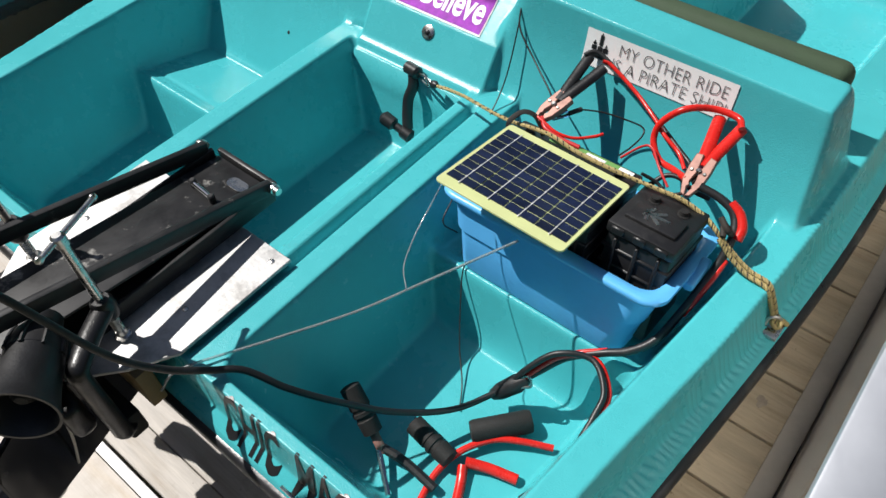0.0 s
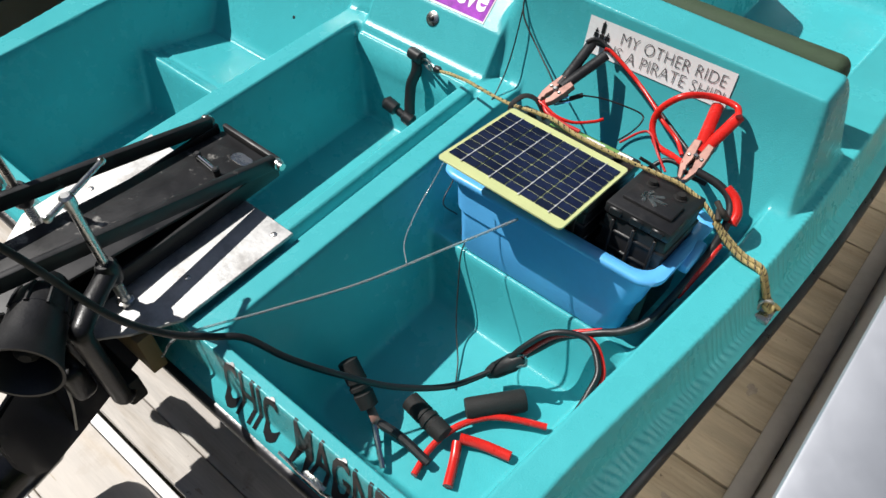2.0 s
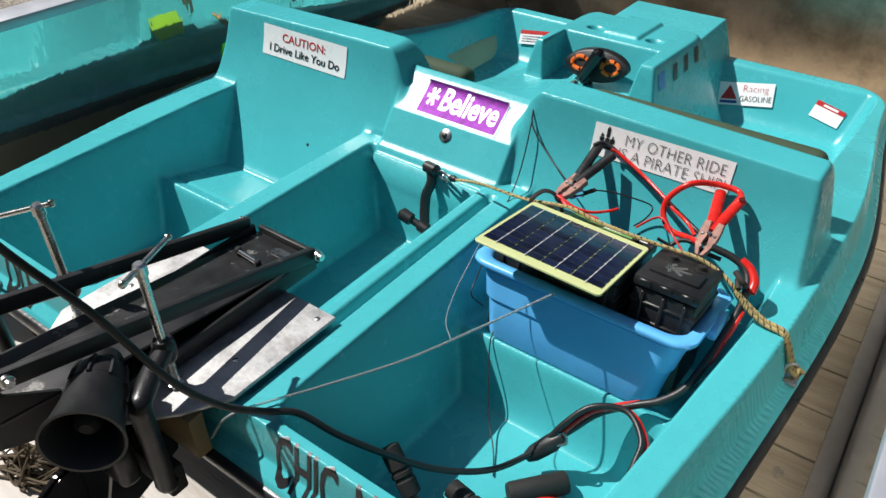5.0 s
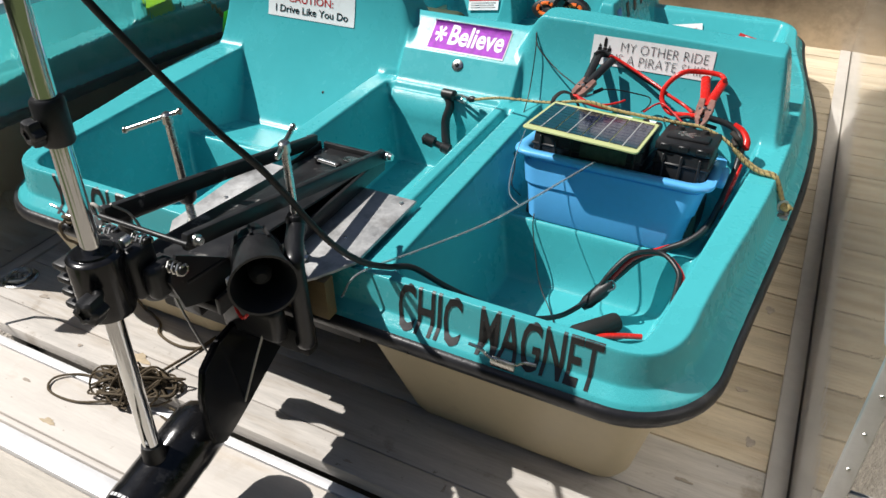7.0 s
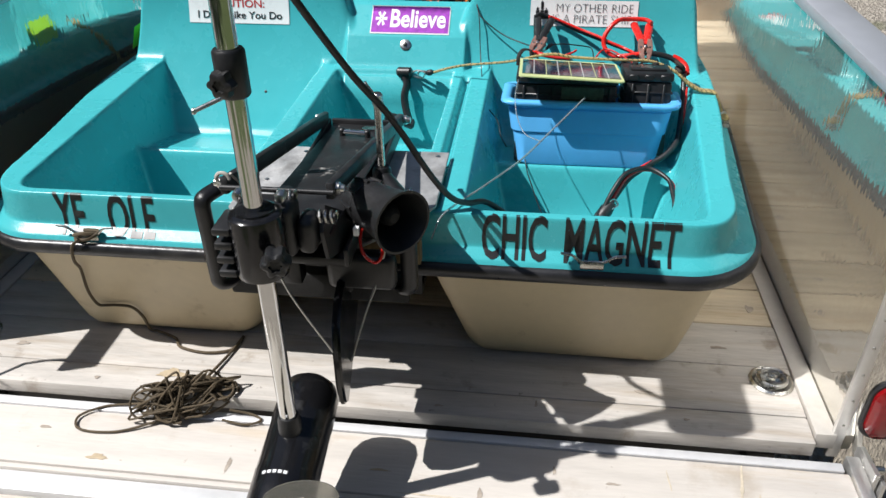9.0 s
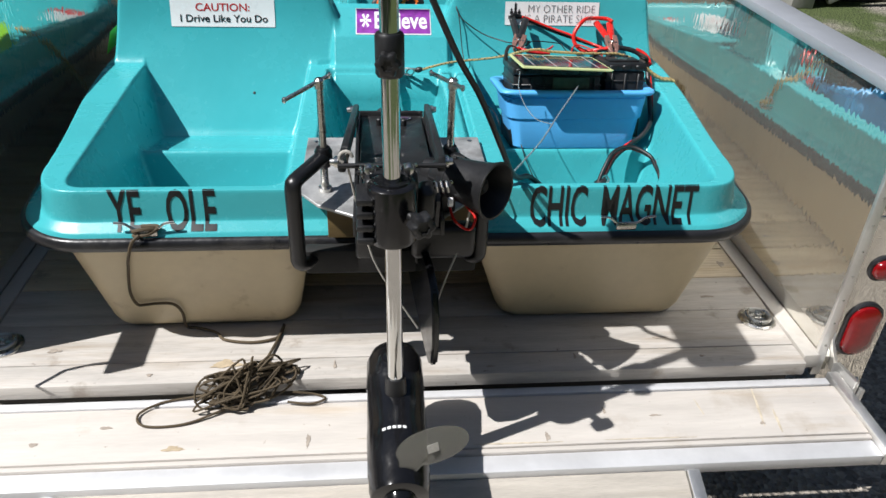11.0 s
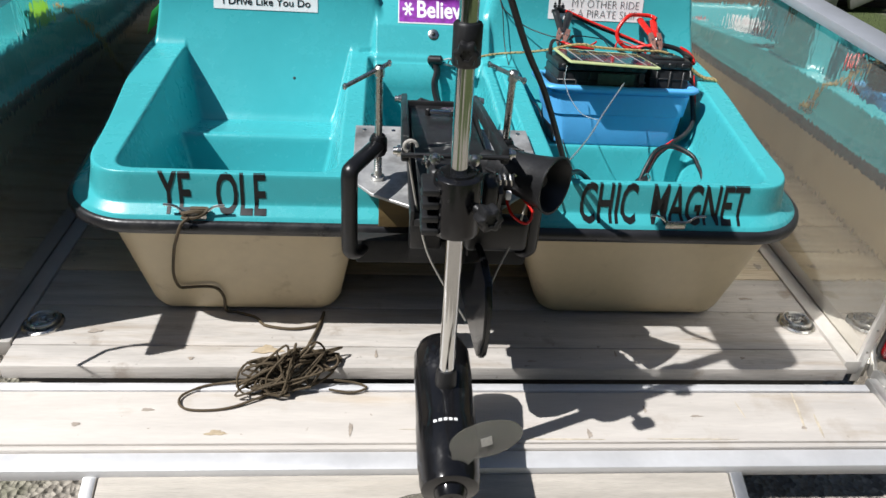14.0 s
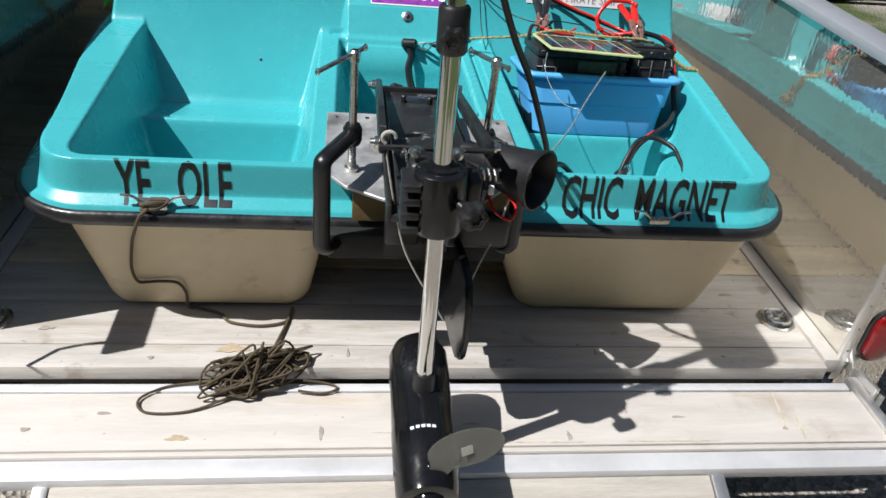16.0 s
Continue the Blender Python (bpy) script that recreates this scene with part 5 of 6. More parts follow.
def motor_mount():
    t = thing("motor_mount", "black folding motor mount with two long arms", "motor mount")
    # base tray that lies on the plate
    base = slab(-0.088, 0.066, -0.02, 0.505, 0.4125, 0.4290, 0.004)
    part("base_tray", base, M_dusty, t, "dusty black base tray")
    for x0 in (-0.094, 0.064):
        part("tray_flange", slab(x0, x0 + 0.008, -0.02, 0.500, 0.4125, 0.446, 0.002), M_black, t)
    part("tray_end", slab(-0.088, 0.064, 0.506, 0.516, 0.4125, 0.440, 0.003, 2), M_dusty, t)
    part("badge", prism(rounded(-0.022, 0.022, -0.012, 0.012, 0.011, 5), 0, 0.0012, m=Matrix.Translation((0.012, 0.470, 0.4378)) @ Matrix.Rotation(radians(-7.3), 4, "X")), M_zinc, t, "scuffed oval maker badge")
    part("latch_pin", rod((-0.040, 0.420, 0.452), (0.012, 0.416, 0.452), 0.0048, 10), M_chrome, t, "bright latch pin")
    part("latch_post", rod((-0.042, 0.421, 0.436), (-0.042, 0.421, 0.459), 0.0065, 10), M_black, t)
    part("latch_post", rod((0.014, 0.416, 0.436), (0.014, 0.416, 0.459), 0.0065, 10), M_black, t)
    # lifting arms
    for s, far, near in ((1, (0.072, 0.495, 0.450), (0.060, -0.045, 0.570)), (-1, (-0.095, 0.492, 0.450), (-0.108, -0.045, 0.570))):
        F, N = Vector(far), Vector(near)
        d = (F - N).normalized()
        a = slab(-0.007, 0.007, 0.0, (F - N).length, -0.014, 0.014, 0.004, 2, m=Matrix.Translation(N) @ d.to_track_quat("Y", "Z").to_matrix().to_4x4())
        part("arm", a, M_dusty, t, "square black lifting arm")
        part("arm_bolt", lathe(F + Vector((s * 0.004, 0, 0)), F + Vector((s * 0.022, 0, 0)), [(0, 0.010), (0.55, 0.010), (0.6, 0.008), (1, 0.007)], 12), M_zinc, t)
        part("arm_bolt", lathe(N + Vector((s * 0.004, 0.015, -0.002)), N + Vector((s * 0.020, 0.015, -0.002)), [(0, 0.010), (0.55, 0.010), (0.6, 0.007), (1, 0.006)], 12), M_zinc, t)
    # inner gusset plates between tray and head
    for x in (0.050,):
        g2 = bmesh.new()
        pts = [(0.02, 0.4215), (0.13, 0.4215), (-0.062, 0.556), (-0.085, 0.520), (-0.070, 0.462)]
        f = g2.faces.new([g2.verts.new((x, y, z)) for y, z in pts])
        got = bmesh.ops.extrude_face_region(g2, geom=[f])
        bmesh.ops.translate(g2, vec=(0.006, 0, 0), verts=[q for q in got["geom"] if isinstance(q, bmesh.types.BMVert)])
        bmesh.ops.recalc_face_normals(g2, faces=g2.faces)
        part("gusset", g2, M_dusty, t, "dusty black side plate")
    cover = slab(-0.082, 0.058, 0.0, 0.562, -0.003, 0.003, 0.002, m=Matrix.Translation((0, -0.055, 0.500)) @ Matrix.Rotation(radians(-7.3), 4, "X"))
    part("tray_cover", cover, M_dusty, t, "dusty black sloping cover sheet")
    part("cross_bar", rod((-0.115, -0.045, 0.568), (0.068, -0.045, 0.568), 0.0045, 12), M_black, t)
    part("cross_bar", rod((-0.075, -0.070, 0.500), (0.048, -0.070, 0.500), 0.009, 12), M_black, t)
    for x, y, z in ((-0.078, -0.072, 0.569), (-0.014, -0.070, 0.572), (-0.004, -0.072, 0.499), (0.046, -0.070, 0.540)):
        sp = [(x + 0.0013 * k, y + 0.0095 * math.cos(k * 0.9), z + 0.0095 * math.sin(k * 0.9)) for k in range(24)]
        part("spring", cord(sp, 0.0021, 6, smooth=False), M_zinc, t, "bright coil spring")
        part("spring_bolt", lathe((x - 0.004, y, z), (x + 0.028, y, z), [(0, 0.004), (0.75, 0.004), (0.76, 0.008), (0.97, 0.008), (1, 0.006)], 10), M_black, t)
    part("mount_block", slab(0.014, 0.138, 0.026, 0.062, 0.328, 0.4030, 0.014, 3), M_cast, t, "black clamp block under the plate")
    part("mount_block", slab(-0.092, -0.030, 0.024, 0.058, 0.335, 0.4030, 0.006, 2), M_cast, t)
    part("transom_bracket", slab(-0.195, 0.150, 0.082, 0.114, 0.262, 0.318, 0.006, 2), M_matt, t, "black bracket bar below the plate")
    part("pull_ring", cord([(-0.100 + 0.0105 * math.cos(w * 0.7), -0.058, 0.590 + 0.0105 * math.sin(w * 0.7)) for w in range(7)], 0.0030, 8, 4), M_cordwhite, t, "grey-white pull ring")
    return t


motor_mount()

SH0, SH1 = Vector((-0.021, -0.156, 0.150)), Vector((-0.0325, -0.1045, 1.10))
shaft_at = lambda z: SH0 + (SH1 - SH0) * ((z - SH0.z) / (SH1.z - SH0.z))


def trolling_motor():
    t = thing("trolling_motor", "electric outboard motor with chrome shaft and black housing", "outboard motor")
    part("shaft", rod(SH0, SH1, 0.0142, 24), M_chrome, t, "chrome tube shaft")
    # sleeve that clamps the shaft
    b0, b1 = shaft_at(0.476), shaft_at(0.584)
    sl = part("pivot_sleeve", lathe(b0, b1, [(0, 0.030), (0.05, 0.038), (0.12, 0.040), (0.85, 0.040), (0.95, 0.039), (0.985, 0.035), (0.99, 0.029), (1.02, 0.028), (1.02, 0.018)], 28), M_gloss, t, "glossy black pivot sleeve")
    for k in range(4):
        z = 0.486 + 0.023 * k
        c = shaft_at(z)
        part("clamp_rib", slab(c.x - 0.058, c.x - 0.030, c.y - 0.030, c.y + 0.03, z, z + 0.012, 0.004, 2), M_black, sl)
    part("sleeve_back", slab(-0.072, 0.018, -0.112, -0.060, 0.486, 0.574, 0.012, 3), M_black, t)
    part("side_cheek", slab(0.019, 0.046, -0.104, -0.055, 0.490, 0.548, 0.010, 3), M_black, t)

    def star_knob(c, d, r, depth):
        d, a, u = frame_of(d)
        n = 36
        prof = [r * (1 + 0.14 * math.cos(6 * 2 * math.pi * k / n)) for k in range(n)]
        rings = []
        for s, q in ((0.0, 0.72), (0.12, 0.98), (0.6, 1.0), (0.9, 0.92), (1.0, 0.7), (0.99, 0.45), (0.85, 0.42)):
            rings.append([Vector(c) + d * depth * s + (a * math.cos(2 * math.pi * k / n) + u * math.sin(2 * math.pi * k / n)) * prof[k] * q for k in range(n)])
        return loft(rings)

    part("lock_knob", star_knob((0.014, -0.178, 0.536), (0.25, -0.95, 0.1), 0.0195, 0.030), M_black, t, "black star knob")
    part("lock_screw", rod((-0.006, -0.155, 0.540), (0.014, -0.180, 0.536), 0.008, 10), M_black, t)
    part("knob_bolt", lathe((-0.062, -0.092, 0.588), (-0.062, -0.108, 0.588), [(0, 0.0085), (0.6, 0.0085), (0.9, 0.007), (1, 0.003)], 14), M_zinc, t)
    part("knob_bolt", lathe((0.002, -0.090, 0.587), (0.002, -0.106, 0.587), [(0, 0.0085), (0.6, 0.0085), (0.9, 0.007), (1, 0.003)], 14), M_zinc, t)
    # depth collar with its screw
    c0, c1 = shaft_at(0.752), shaft_at(0.815)
    part("depth_collar", lathe(c0, c1, [(0, 0.019), (0.06, 0.0215), (0.94, 0.0215), (1, 0.019)], 24), M_black, t, "black depth collar")
    kc = shaft_at(0.778)
    part("collar_knob", star_knob(kc + Vector((-0.002, -0.020, 0)), (-0.15, -1, 0.0), 0.017, 0.018), M_black, t, "small black clamp knob")
    # tiller head far up the shaft
    part("motor_head", slab(-0.095, 0.038, -0.185, 0.015, 1.055, 1.155, 0.03, 4), M_black, t, "black motor head")
    # submerged pod
    nose, tail = Vector((-0.021, -0.012, 0.141)), Vector((-0.019, -0.330, 0.073))
    part("motor_pod", lathe(nose, tail, [(q, 1.20 * r) for q, r in ((0, 0.012), (0.015, 0.026), (0.05, 0.038), (0.12, 0.0455), (0.30, 0.0465), (0.31, 0.0455), (0.60, 0.046), (0.61, 0.0468), (0.86, 0.0462), (0.875, 0.0448), (0.95, 0.0445), (0.99, 0.042), (1.0, 0.036))], 32), M_gloss, t, "glossy black torpedo pod")
    part("pod_socket", lathe(shaft_at(0.125), shaft_at(0.195), [(0, 0.022), (0.85, 0.0195), (1, 0.017)], 20), M_black, t)
    d = (tail - nose).normalized()
    for k in range(5):
        # small white maker's marks over the pod's crown
        x, y = -0.044 + 0.009 * k, -0.236
        at = nose.lerp(tail, (nose.y - y) / (nose.y - tail.y))
        lift = math.sqrt(0.0562 ** 2 - (x - at.x) ** 2)
        part("pod_mark", slab(-0.0032, 0.0032, -0.003, 0.003, 0, 0.001, m=Matrix.Translation((x, y, at.z + lift * 1.022)) @ Matrix.Rotation((x - at.x) / 0.056, 4, "Y")), M_white, t)
    # propeller
    prop = part("propeller_hub", lathe(tail - d * 0.002, tail + d * 0.018, [(0, 0.030), (0.5, 0.028), (0.9, 0.024), (1.0, 0.014), (0.75, 0.013)], 20), M_gloss, t, "black propeller hub")
    part("prop_pin", rod(tail + d * 0.010, tail + d * 0.030, 0.004, 8), M_chrome, prop)
    for s, length in ((1, 1.0), (-1, 0.92)):
        # a broad rounded blade that leans forward along the pod
        root = tail - d * 0.008
        mid = Vector((0.056 * s, 0.022, 0.094 * s)) * length
        lng, wid = Vector((0.062, 0.004 * s, 0.010)), Vector((0.004, 0.010, 0.033))
        edge = []
        for k in range(28):
            w = 2 * math.pi * k / 28
            edge.append(root + mid + lng * math.cos(w) + wid * math.sin(w))
        neck = min(range(28), key=lambda k: (edge[k] - root).length)
        edge[neck] = root + (edge[neck] - root) * 0.15
        for k in (neck - 1, (neck + 1) % 28):
            edge[k] = root + (edge[k] - root) * 0.45
        nrm = lng.cross(wid).normalized()
        bl = bmesh.new()
        cen = root + mid + nrm * 0.006
        layers = []
        for side in (0.0012, -0.0012):
            c_ = bl.verts.new(cen + nrm * side)
            inner = [bl.verts.new(cen.lerp(p, 0.6) - nrm * 0.002 + nrm * side) for p in edge]
            outer = [bl.verts.new(p + nrm * side) for p in edge]
            for k in range(28):
                n_ = (k + 1) % 28
                bl.faces.new((c_, inner[k], inner[n_]))
                bl.faces.new((inner[k], outer[k], outer[n_], inner[n_]))
            layers.append(outer)
        for k in range(28):
            n_ = (k + 1) % 28
            bl.faces.new((layers[0][k], layers[1][k], layers[1][n_], layers[0][n_]))
        bmesh.ops.recalc_face_normals(bl, faces=bl.faces)
        part("propeller_blade", bl, M_prop, prop, "smoky translucent propeller blade")
        if s > 0:
            fr = decal_frame(cen + nrm * (0.0016 if nrm.y < 0 else -0.0024), (1, 0.3, 0.1), wid)
            part("blade_label", slab(-0.010, 0.010, -0.008, 0.008, 0.0, 0.0008, m=fr), M_cordwhite, prop, "small pale square label")
    return t


trolling_motor()

# rudder and its two steering cords
rud = thing("rudder", "black rudder blade hung under the stern", "rudder")
ro = bmesh.new()
prof = [(0.145, 0.205), (0.130, 0.325), (0.000, 0.352), (-0.060, 0.350), (-0.105, 0.328), (-0.125, 0.280), (-0.130, 0.215), (-0.122, 0.165), (-0.100, 0.146), (-0.065, 0.150), (-0.020, 0.160)]
f = ro.faces.new([ro.verts.new((-0.007, s, z)) for s, z in prof])
got = bmesh.ops.extrude_face_region(ro, geom=[f])
bmesh.ops.translate(ro, vec=(0.014, 0, 0), verts=[q for q in got["geom"] if isinstance(q, bmesh.types.BMVert)])
bmesh.ops.recalc_face_normals(ro, faces=ro.faces)
ro.transform(Matrix.Translation((0.040, 0.030, 0)) @ Matrix.Rotation(radians(7), 4, "Z"))
bmesh.ops.bevel(ro, geom=ro.edges[:], offset=0.004, segments=2, affect="EDGES")
part("blade", ro, M_gloss, rud)
part("hinge_post", rod((0.036, 0.075, 0.290), (0.036, 0.075, 0.38), 0.011, 12), M_black, rud)
cable("control_line", "thin grey twisted cord from the mount to rudder", [
    ([(-0.100, -0.030, 0.585), (-0.098, 0.005, 0.530), (-0.072, 0.012, 0.395), (-0.045, 0.012, 0.310), (0.028, 0.004, 0.180)], 0.0022, M_cordwhite, "cord")])
cable("control_line", "thin grey cord from the horn side to rudder", [
    ([(0.126, 0.034, 0.445), (0.112, 0.030, 0.372), (0.080, 0.022, 0.280), (0.050, 0.004, 0.180)], 0.0022, M_cordwhite, "cord")])


def c_clamp(x, y, out, bar_ends, label):
    """A screw clamp that holds the plate to the stern: frame, screw, foot and sliding bar."""
    t = thing("screw_clamp", label, "clamp", "screw clamps on the motor board")
    top, foot = Vector((x, y, 0.635)), Vector((x, y, 0.425))
    part("screw", rod(top, foot, 0.0072, 14), M_zinc, t, "bright threaded screw")
    for k in range(16):
        z = 0.432 + k * 0.0045
        part("thread", lathe((x, y, z), (x, y, z + 0.003), [(0, 0.0072), (0.5, 0.0083), (1, 0.0072)], 12), M_zinc, t)
    part("foot_pad", lathe((x, y, 0.4112), (x, y, 0.430), [(0, 0.013), (0.4, 0.0135), (0.5, 0.009), (1, 0.008)], 16), M_zinc, t)
    part("screw_head", rod((x, y, 0.622), (x, y, 0.645), 0.0098, 14), M_zinc, t)
    a, b = Vector(bar_ends[0]), Vector(bar_ends[1])
    bar = part("sliding_bar", rod(a, b, 0.0042, 10), M_zinc, t)
    for q in (a, b):
        part("bar_end", lathe(q - Vector((0.004, 0, 0)), q + Vector((0.004, 0, 0)), [(0, 0.003), (0.3, 0.0062), (0.7, 0.0062), (1, 0.003)], 10), M_zinc, bar)
    ox, oy = out[0], out[1]
    path = [(x, y, 0.487), (x + ox * 0.45, y + oy * 0.48, 0.486), (x + ox * 0.90, y + oy * 0.90, 0.482), (x + ox * 0.985, y + oy * 0.985, 0.474), (x + ox, y + oy, 0.455), (x + ox, y + oy, 0.38), (x + ox, y + oy, 0.325), (x + ox * 0.97, y + oy, 0.306), (x + ox * 0.80, y + oy * 0.92, 0.297), (x + ox * 0.55, y + oy * 0.70, 0.296)]
    part("clamp_frame", cord(path, 0.0165, 12, 6, flat=0.80), M_cast, t, "black cast frame")
    part("screw_boss", lathe((x, y, 0.466), (x, y, 0.506), [(0, 0.014), (0.2, 0.0175), (0.8, 0.0175), (1, 0.013)], 16), M_cast, t)
    return t


c_clamp(-0.153, 0.165, (-0.052, -0.105), ((-0.215, 0.123, 0.618), (-0.135, 0.179, 0.645)), "black screw clamp with bright screw at stern edge")
c_clamp(0.096, 0.166, (0.058, -0.088), ((0.060, 0.238, 0.630), (0.111, 0.130, 0.639)), "black screw clamp half hidden behind the horn")


def horn():
    t = thing("horn_speaker", "black plastic horn loudspeaker wired to the motor mount", "horn")
    mouth, back = Vector((0.164, -0.008, 0.497)), Vector((0.066, 0.084, 0.490))
    L = (mouth - back).length
    part("bell", lathe(back, mouth, [(0.0, 0.030), (0.08, 0.036), (0.30, 0.040), (0.31, 0.039), (0.62, 0.043), (0.88, 0.049), (0.96, 0.0535), (1.0, 0.0545), (1.0, 0.0505), (0.93, 0.046), (0.80, 0.041), (0.55, 0.028), (0.40, 0.020)], 36, cap=True), M_black, t, "flared black bell")
    d = (mouth - back).normalized()
    part("driver_dome", lathe(back + d * L * 0.50, back + d * L * 0.83, [(0, 0.017), (0.6, 0.0185), (0.85, 0.016), (1.0, 0.008)], 20), M_matt, t, "grey-black driver dome")
    _, a, u = frame_of(d)
    for k in range(7):
        w = radians(-30 + 40 * k)
        o = a * math.cos(w) + u * math.sin(w)
        part("bell_rib", cord([back + d * 0.004 + o * 0.034, back + d * L * 0.16 + o * 0.039, back + d * L * 0.33 + o * 0.041], 0.0030, 6, 4), M_black, t)
    part("driver_case", lathe(back - d * 0.030, back + d * 0.002, [(0, 0.018), (0.15, 0.024), (1, 0.026)], 20), M_black, t)
    part("bracket", slab(0.072, 0.100, 0.066, 0.078, 0.4125, 0.480, 0.003), M_black, t)
    part("lead", cord([(0.100, 0.075, 0.470), (0.085, 0.030, 0.455), (0.092, -0.005, 0.435), (0.118, -0.02, 0.425), (0.128, -0.01, 0.445), (0.110, 0.012, 0.462)], 0.0026, 8, 8), M_red, t, "thin red lead")
    part("connector", slab(0.078, 0.088, -0.002, 0.008, 0.462, 0.478, 0.002), M_white, t, "small white connector")
    return t


horn()

# ---------------------------------------------------------------- bow: cushions and steering handle


def cushion(x0, x1, dz, label):
    t = thing("seat_cushion", label, "cushion", "cushions behind the seat backs")
    b = slab(x0, x1, -0.032, 0.032, -0.12, 0.12, 0.026, 4, m=Matrix.Translation((0, 1.222, 0.418 + dz)) @ Matrix.Rotation(radians(-14), 4, "X"))
    for v in b.verts:
        v.co += v.normal * 0.006 * noise.noise(v.co * 14)
    part("cover", b, M_olive, t)
    return t


cushion(0.225, 0.748, 0.0, "worn olive green cushion behind the seat back")
cushion(-0.715, -0.10, -0.040, "faded olive green cushion lying behind the sticker panel")
steer = thing("helm_lever", "black steering lever in a dial with orange marks", "steering lever")
DIAL = Vector((0.041, 1.680, 0.395))


def on_dial(u, v, d):
    return (DIAL.x + u, DIAL.y + 0.35 * v - d, DIAL.z + v + 0.05 * u)


def lens_outline(q):
    """Pointed oval of the dial, shrunk by q."""
    return [(0.098 * q * math.cos(w), 0.043 * q * math.copysign(abs(math.sin(w)) ** 1.15, math.sin(w))) for w in [2 * math.pi * k / 40 for k in range(40)]]


dial = [[on_dial(u, v, d) for u, v in lens_outline(q)] for q, d in ((0.75, -0.030), (1.0, -0.010), (1.0, 0.010), (0.93, 0.014))]
part("dial", loft(dial), M_black, steer, "oval black dial")
M_orange = mat("orange_ink", (0.85, 0.16, 0.02), 0.35, vary=0.1, scale=40)
for cu, cv in ((-0.048, 0.003), (0.046, 0.003)):
    for k in range(5):
        w = k * 1.2566
        p = [(cu + 0.026 * math.cos(w + q), cv + 0.017 * math.sin(w + q)) for q in (0.0, 0.5, 1.0)]
        part("orange_mark", cord([on_dial(u, v, 0.0155) for u, v in p], 0.0062, 6, 4), M_orange, steer)
part("lever", lathe((0.010, 1.645, 0.358), (0.058, 1.655, 0.450), [(0, 0.012), (0.1, 0.016), (0.9, 0.019), (1, 0.010)], 14), M_gloss, steer)
part("column", rod((0.014, 1.655, 0.235), (0.014, 1.662, 0.338), 0.030, 20), M_black, steer)
part("collar", rod((0.014, 1.662, 0.336), (0.022, 1.672, 0.368), 0.020, 16), M_black, steer)
part("pivot_bolt", lathe((0.000, 1.640, 0.345), (0.000, 1.612, 0.349), [(0, 0.006), (0.5, 0.006), (0.52, 0.010), (1, 0.008)], 10), M_zinc, steer)

# unreadable registration marks on the console side
for k in range(3):
    y = 1.765 + 0.080 * k
    reg = thing("side_mark", "short dark printed mark on the teal console side", "marking", "marks on the console side")
    bm = bmesh.new()
    bmesh.ops.create_grid(bm, x_segments=4, y_segments=3, size=0.5)
    for v in bm.verts:
        v.co = Vector((0.2395 + 0.010 * v.co.x, y + 0.030 * v.co.y, 0))
    part("bar", draped(bm, 0.0015), M_ink, reg)
reg = thing("side_sticker", "small faded blue sticker on the console side", "sticker")
bm = bmesh.new()
bmesh.ops.create_grid(bm, x_segments=4, y_segments=3, size=0.5)
for v in bm.verts:
    v.co = Vector((0.2385 + 0.010 * v.co.x, 1.672 + 0.046 * v.co.y, 0))
part("backing", draped(bm, 0.0015), mat("faded_blue_vinyl", (0.05, 0.22, 0.55), 0.4, vary=0.35, scale=60), reg)

# ---------------------------------------------------------------- cleats, cords and rings


def cleat(x, label):
    t = thing("stern_cleat", label, "cleat", "cleats on the stern rim")
    z = 0.316
    part("base", slab(x - 0.022, x + 0.022, 0.165, 0.178, 0.302, z + 0.004, 0.002), M_zinc, t)
    part("horn_bar", cord([(x - 0.060, 0.165, z + 0.025), (x - 0.040, 0.165, z + 0.022), (x - 0.022, 0.166, z + 0.009), (x, 0.168, z + 0.007), (x + 0.022, 0.166, z + 0.009), (x + 0.040, 0.165, z + 0.022), (x + 0.060, 0.165, z + 0.025)], 0.0028, 8, 6), M_zinc, t)
    return t


cleat(-0.520, "small silver cleat with brown cord tied round it")
cleat(0.486, "bare silver cleat on the stern below black letters")
cordt = thing("mooring_cord", "brown cord from the cleat down to a tangled heap", "cord")
part("hitch", cord([(-0.545, 0.160, 0.322), (-0.52, 0.156, 0.330), (-0.50, 0.168, 0.322), (-0.525, 0.178, 0.314), (-0.545, 0.162, 0.312), (-0.515, 0.156, 0.318), (-0.495, 0.17, 0.328), (-0.530, 0.176, 0.326)], 0.0042, 7, 8), M_cordbrown, cordt)
part("drop", cord([(-0.530, 0.150, 0.320), (-0.547, 0.146, 0.303), (-0.566, 0.163, 0.255), (-0.582, 0.194, 0.213), (-0.597, 0.213, 0.138), (-0.593, 0.225, 0.093), (-0.572, 0.227, 0.090), (-0.549, 0.226, 0.093), (-0.514, 0.226, 0.090), (-0.500, 0.235, 0.058), (-0.502, 0.252, 0.006), (-0.478, 0.248, 0.004), (-0.43, 0.228, 0.004), (-0.405, 0.200, 0.004), (-0.34, 0.188, 0.004), (-0.285, 0.205, 0.004), (-0.275, 0.250, 0.005), (-0.285, 0.19, 0.006), (-0.302, 0.12, 0.008), (-0.315, 0.06, 0.012)], 0.0034, 7, 8), M_cordbrown, cordt)
rnd = random.Random(11)
heap, w = [], 0.0
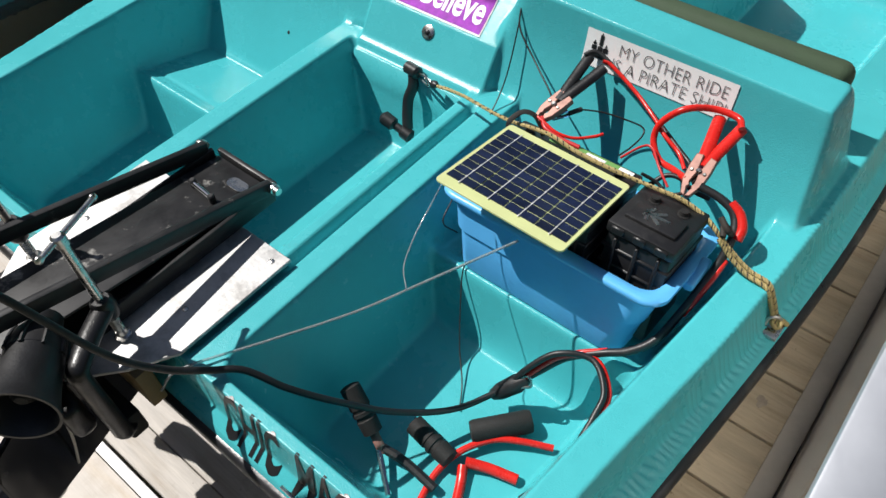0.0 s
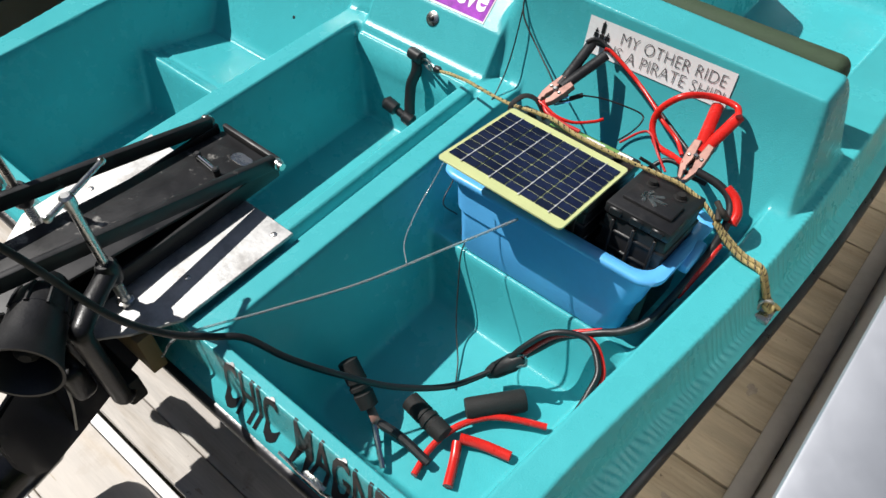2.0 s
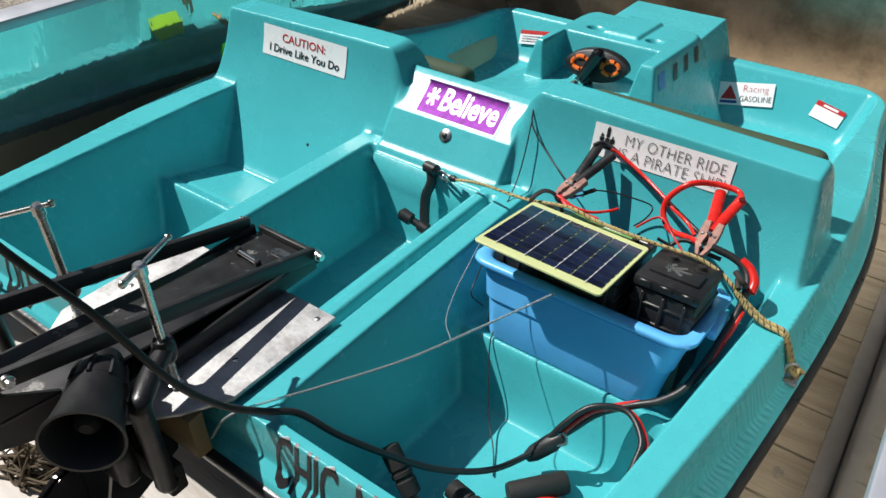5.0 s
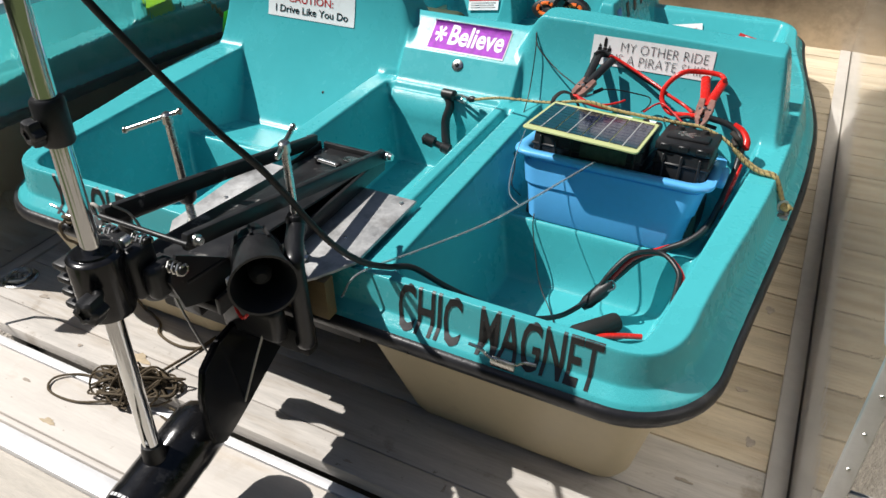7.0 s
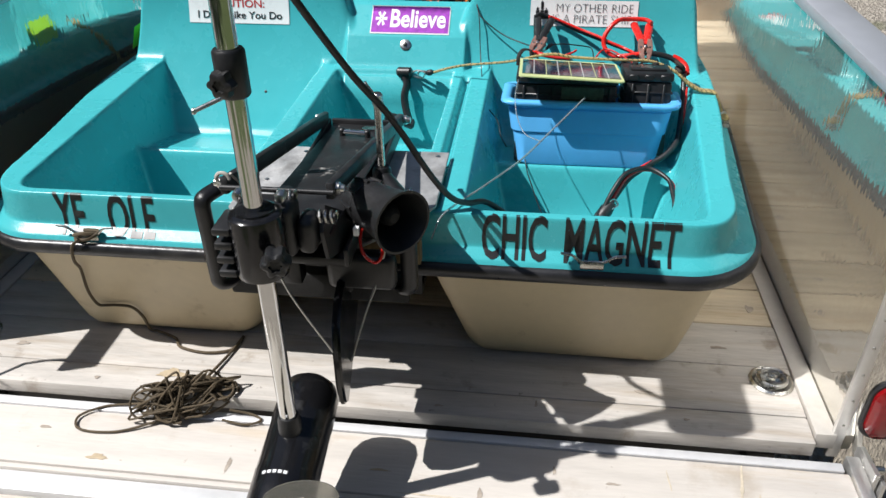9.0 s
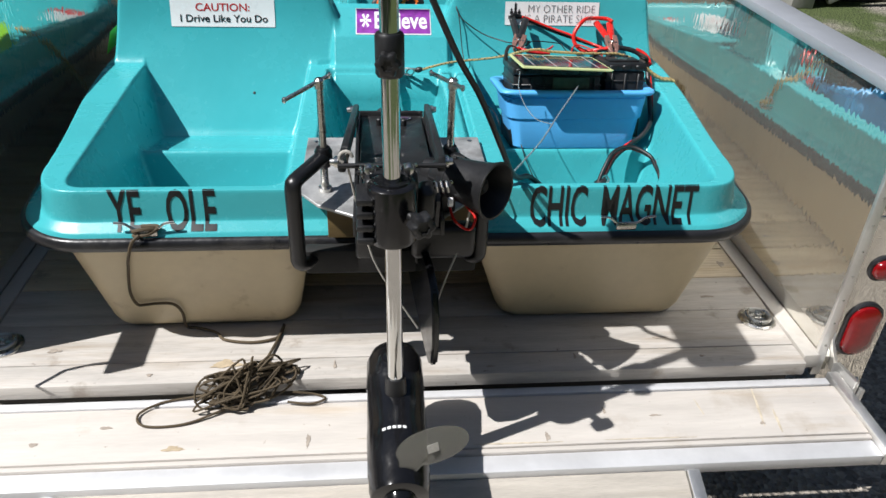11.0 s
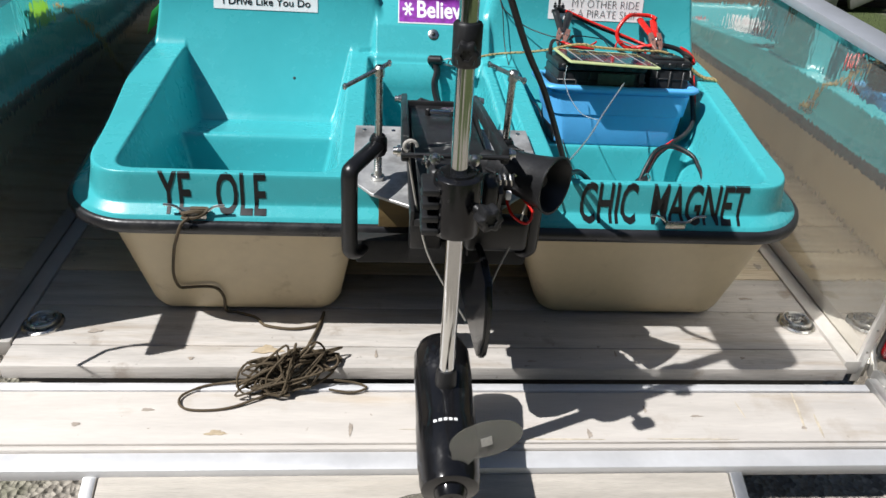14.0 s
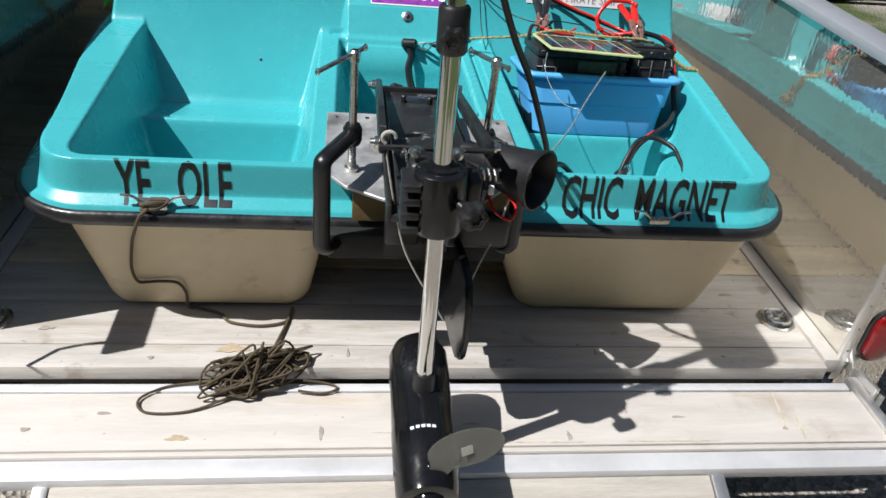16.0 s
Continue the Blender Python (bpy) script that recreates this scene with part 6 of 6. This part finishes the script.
for k in range(120):
    w += rnd.uniform(0.5, 2.2) * (1 if rnd.random() > 0.25 else -1)
    r = 0.112 * rnd.random() ** 0.62
    dx = r * math.cos(w) + rnd.gauss(0, 0.008)
    x, y = -0.338 + dx, 0.050 + 0.30 * dx + 0.36 * r * math.sin(w) + rnd.gauss(0, 0.006)
    low_z = 0.004 if y > 0.058 else -0.037
    heap.append((x, y, max(low_z, -0.034 + 0.085 * rnd.random() ** 1.5 * max(0.1, 1 - (r / 0.12) ** 2) + (0.03 if y > 0.04 else 0.0))))
part("tangle", cord(heap, 0.0025, 6, 6), M_cordbrown, cordt, "tangled heap of brown cord")
part("stray_loop", cord([(-0.39, 0.045, -0.015), (-0.46, 0.053, -0.035), (-0.52, 0.042, -0.038), (-0.560, 0.010, -0.039), (-0.54, -0.022, -0.041), (-0.46, -0.020, -0.041), (-0.38, 0.015, -0.036)], 0.0027, 7, 8), M_cordbrown, cordt)
part("stray_loop", cord([(-0.24, 0.050, -0.025), (-0.195, 0.053, -0.036), (-0.170, 0.040, -0.038), (-0.20, 0.025, -0.038), (-0.25, 0.030, -0.035)], 0.0027, 7, 8), M_cordbrown, cordt)


def deck_ring(x, y, label):
    t = thing("tie_down_ring", label, "tie-down ring", "tie-down rings in the deck corners", at=(x, y, 0.0))
    part("dish", lathe((0, 0, -0.002), (0, 0, 0.006), [(0, 0.046), (0.6, 0.045), (1, 0.040), (0.45, 0.034), (0.40, 0.0)], 28, cap=False), M_zinc, t)
    part("ring", cord([(0.028 * math.cos(k * math.pi / 6), 0.028 * math.sin(k * math.pi / 6), 0.010) for k in range(13)], 0.0052, 8, 4), M_zinc, t)
    part("stem", slab(-0.009, 0.009, -0.004, 0.006, 0.004, 0.018, 0.003), M_zinc, t)
    return t


deck_ring(0.893, 0.232, "worn steel tie-down ring set into the plank")
deck_ring(-0.900, 0.205, "shaded steel tie-down ring set into the plank")

# hinge hardware at the gate corner
for sx in (1, -1):
    hg = thing("gate_hinge", "aluminium gate hinge lug with bolt at the corner", "hinge", "hinges of the tailgate")
    part("lug", prism([(-0.03, -0.05), (0.03, -0.05), (0.02, 0.03), (0.0, 0.05), (-0.02, 0.03)], 0, 0.010, 0.001, m=Matrix.Translation((sx * 1.034, 0.06, -0.045)) @ Matrix.Rotation(radians(90), 4, "Y")), M_alu, hg)
    part("lug", prism([(-0.03, -0.035), (0.025, -0.035), (0.015, 0.03), (-0.015, 0.03)], 0, 0.008, 0.001, m=Matrix.Translation((sx * 1.048, 0.035, -0.06)) @ Matrix.Rotation(radians(90), 4, "Y")), M_alu, hg)
    part("bolt", rod((sx * 1.012, 0.055, -0.048), (sx * 1.075, 0.055, -0.048), 0.007, 10), M_zinc, hg)

# rope and a small green tag on the far side of the boat, seen in the polished wall
siderope = thing("tie_rope", "yellow braided rope tied at the far boat rim", "rope")
part("strand", twisted([(-0.76, 1.30, 0.40), (-0.80, 1.315, 0.37), (-0.835, 1.33, 0.335), (-0.855, 1.34, 0.30), (-0.90, 1.36, 0.20), (-0.955, 1.38, 0.03)], 0.008, 3, 0.03), M_rope, siderope)
flat_sticker("side_sticker", "bright green oval sticker on the seat side", (-0.815, 1.085, 0.435), (0, -1, 0), (0.33, 0, 1), 0.10, 0.07, mat("green_vinyl", (0.25, 0.55, 0.03), 0.4, vary=0.1, scale=20), [])

# wheel fender outside the side wall
fen = thing("wheel_fender", "plain white trailer fender outside the side wall", "fender")
rings = []
for k in range(13):
    w = radians(180 * k / 12)
    rings.append([(x, 1.05 + r * math.cos(w) * 1.5, -0.25 + r * math.sin(w)) for x, r in ((1.09, 0.385), (1.09, 0.40), (1.27, 0.40), (1.285, 0.392), (1.285, 0.36), (1.28, 0.36), (1.278, 0.388))])
part("arch", loft(rings), M_fender, fen)

# woods round the yard, far behind the camera and seen only in the bright metal
woods = bmesh.new()
wr = random.Random(5)
for k in range(170):
    a = wr.uniform(0, 2 * math.pi)
    d = wr.uniform(12.5, 19)
    c = Vector((d * math.cos(a), d * math.sin(a), 0))
    hgt = wr.uniform(6.0, 10.5)
    for q in range(9):
        o = Vector((wr.gauss(0, 1.0), wr.gauss(0, 1.0), GROUND_Z + hgt * wr.uniform(0.12, 1.0)))
        rad = wr.uniform(0.6, 1.4)
        for f_ in range(16):
            n_ = Vector((wr.gauss(0, 1), wr.gauss(0, 1), wr.gauss(0, 1))).normalized()
            t_ = n_.orthogonal().normalized() * wr.uniform(0.25, 0.5)
            b_ = n_.cross(t_)
            p = c + o + n_ * rad * wr.uniform(0.6, 1.0)
            woods.faces.new([woods.verts.new(p + v_) for v_ in (t_, b_, -t_, -b_)])
M_leaf = mat("leaf_mass", (0.055, 0.085, 0.022), 0.7, vary=0.5, scale=0.6)
tagged(finish("far_woods", woods, M_leaf, smooth=0), "loose green trees round the edge of the yard", "trees", kind="stuff")

# open timber shed at the edge of the yard
M_oldtimber = mat("dark_timber", (0.05, 0.042, 0.035), 0.85, vary=0.3, scale=4, bump=0.4, bscale=40)
M_greyboard = mat("grey_board", (0.36, 0.35, 0.33), 0.8, vary=0.2, scale=6, bump=0.3, bscale=40)
shed = thing("open_shed", "dark open timber shed with grey boards beyond grass", "shed", at=(-0.38, -1.0, GROUND_Z))
part("back_wall", slab(4.3, 9.0, 9.0, 9.08, 0, 2.6, 0.01), M_oldtimber, shed)
part("side_wall", slab(4.22, 4.30, 6.9, 9.08, 0, 2.6, 0.01), M_oldtimber, shed)
part("side_wall", slab(9.0, 9.08, 6.9, 9.08, 0, 2.6, 0.01), M_oldtimber, shed)
part("roof", slab(3.9, 9.4, 6.2, 9.4, 2.6, 2.7, 0.02), M_greyboard, shed, "grey board roof")
part("floor_slab", slab(4.3, 9.0, 6.9, 9.0, 0.0, 0.05, 0.01), M_oldtimber, shed)
part("post", slab(4.20, 4.42, 6.62, 6.84, 0, 2.6, 0.01), M_greyboard, shed)
part("brace_board", slab(0, 1.0, -0.03, 0.03, -0.11, 0.11, 0.01, m=Matrix.Translation((4.55, 6.7, 0.12)) @ Matrix.Rotation(radians(-28), 4, "Y")), M_greyboard, shed, "slanting grey board")
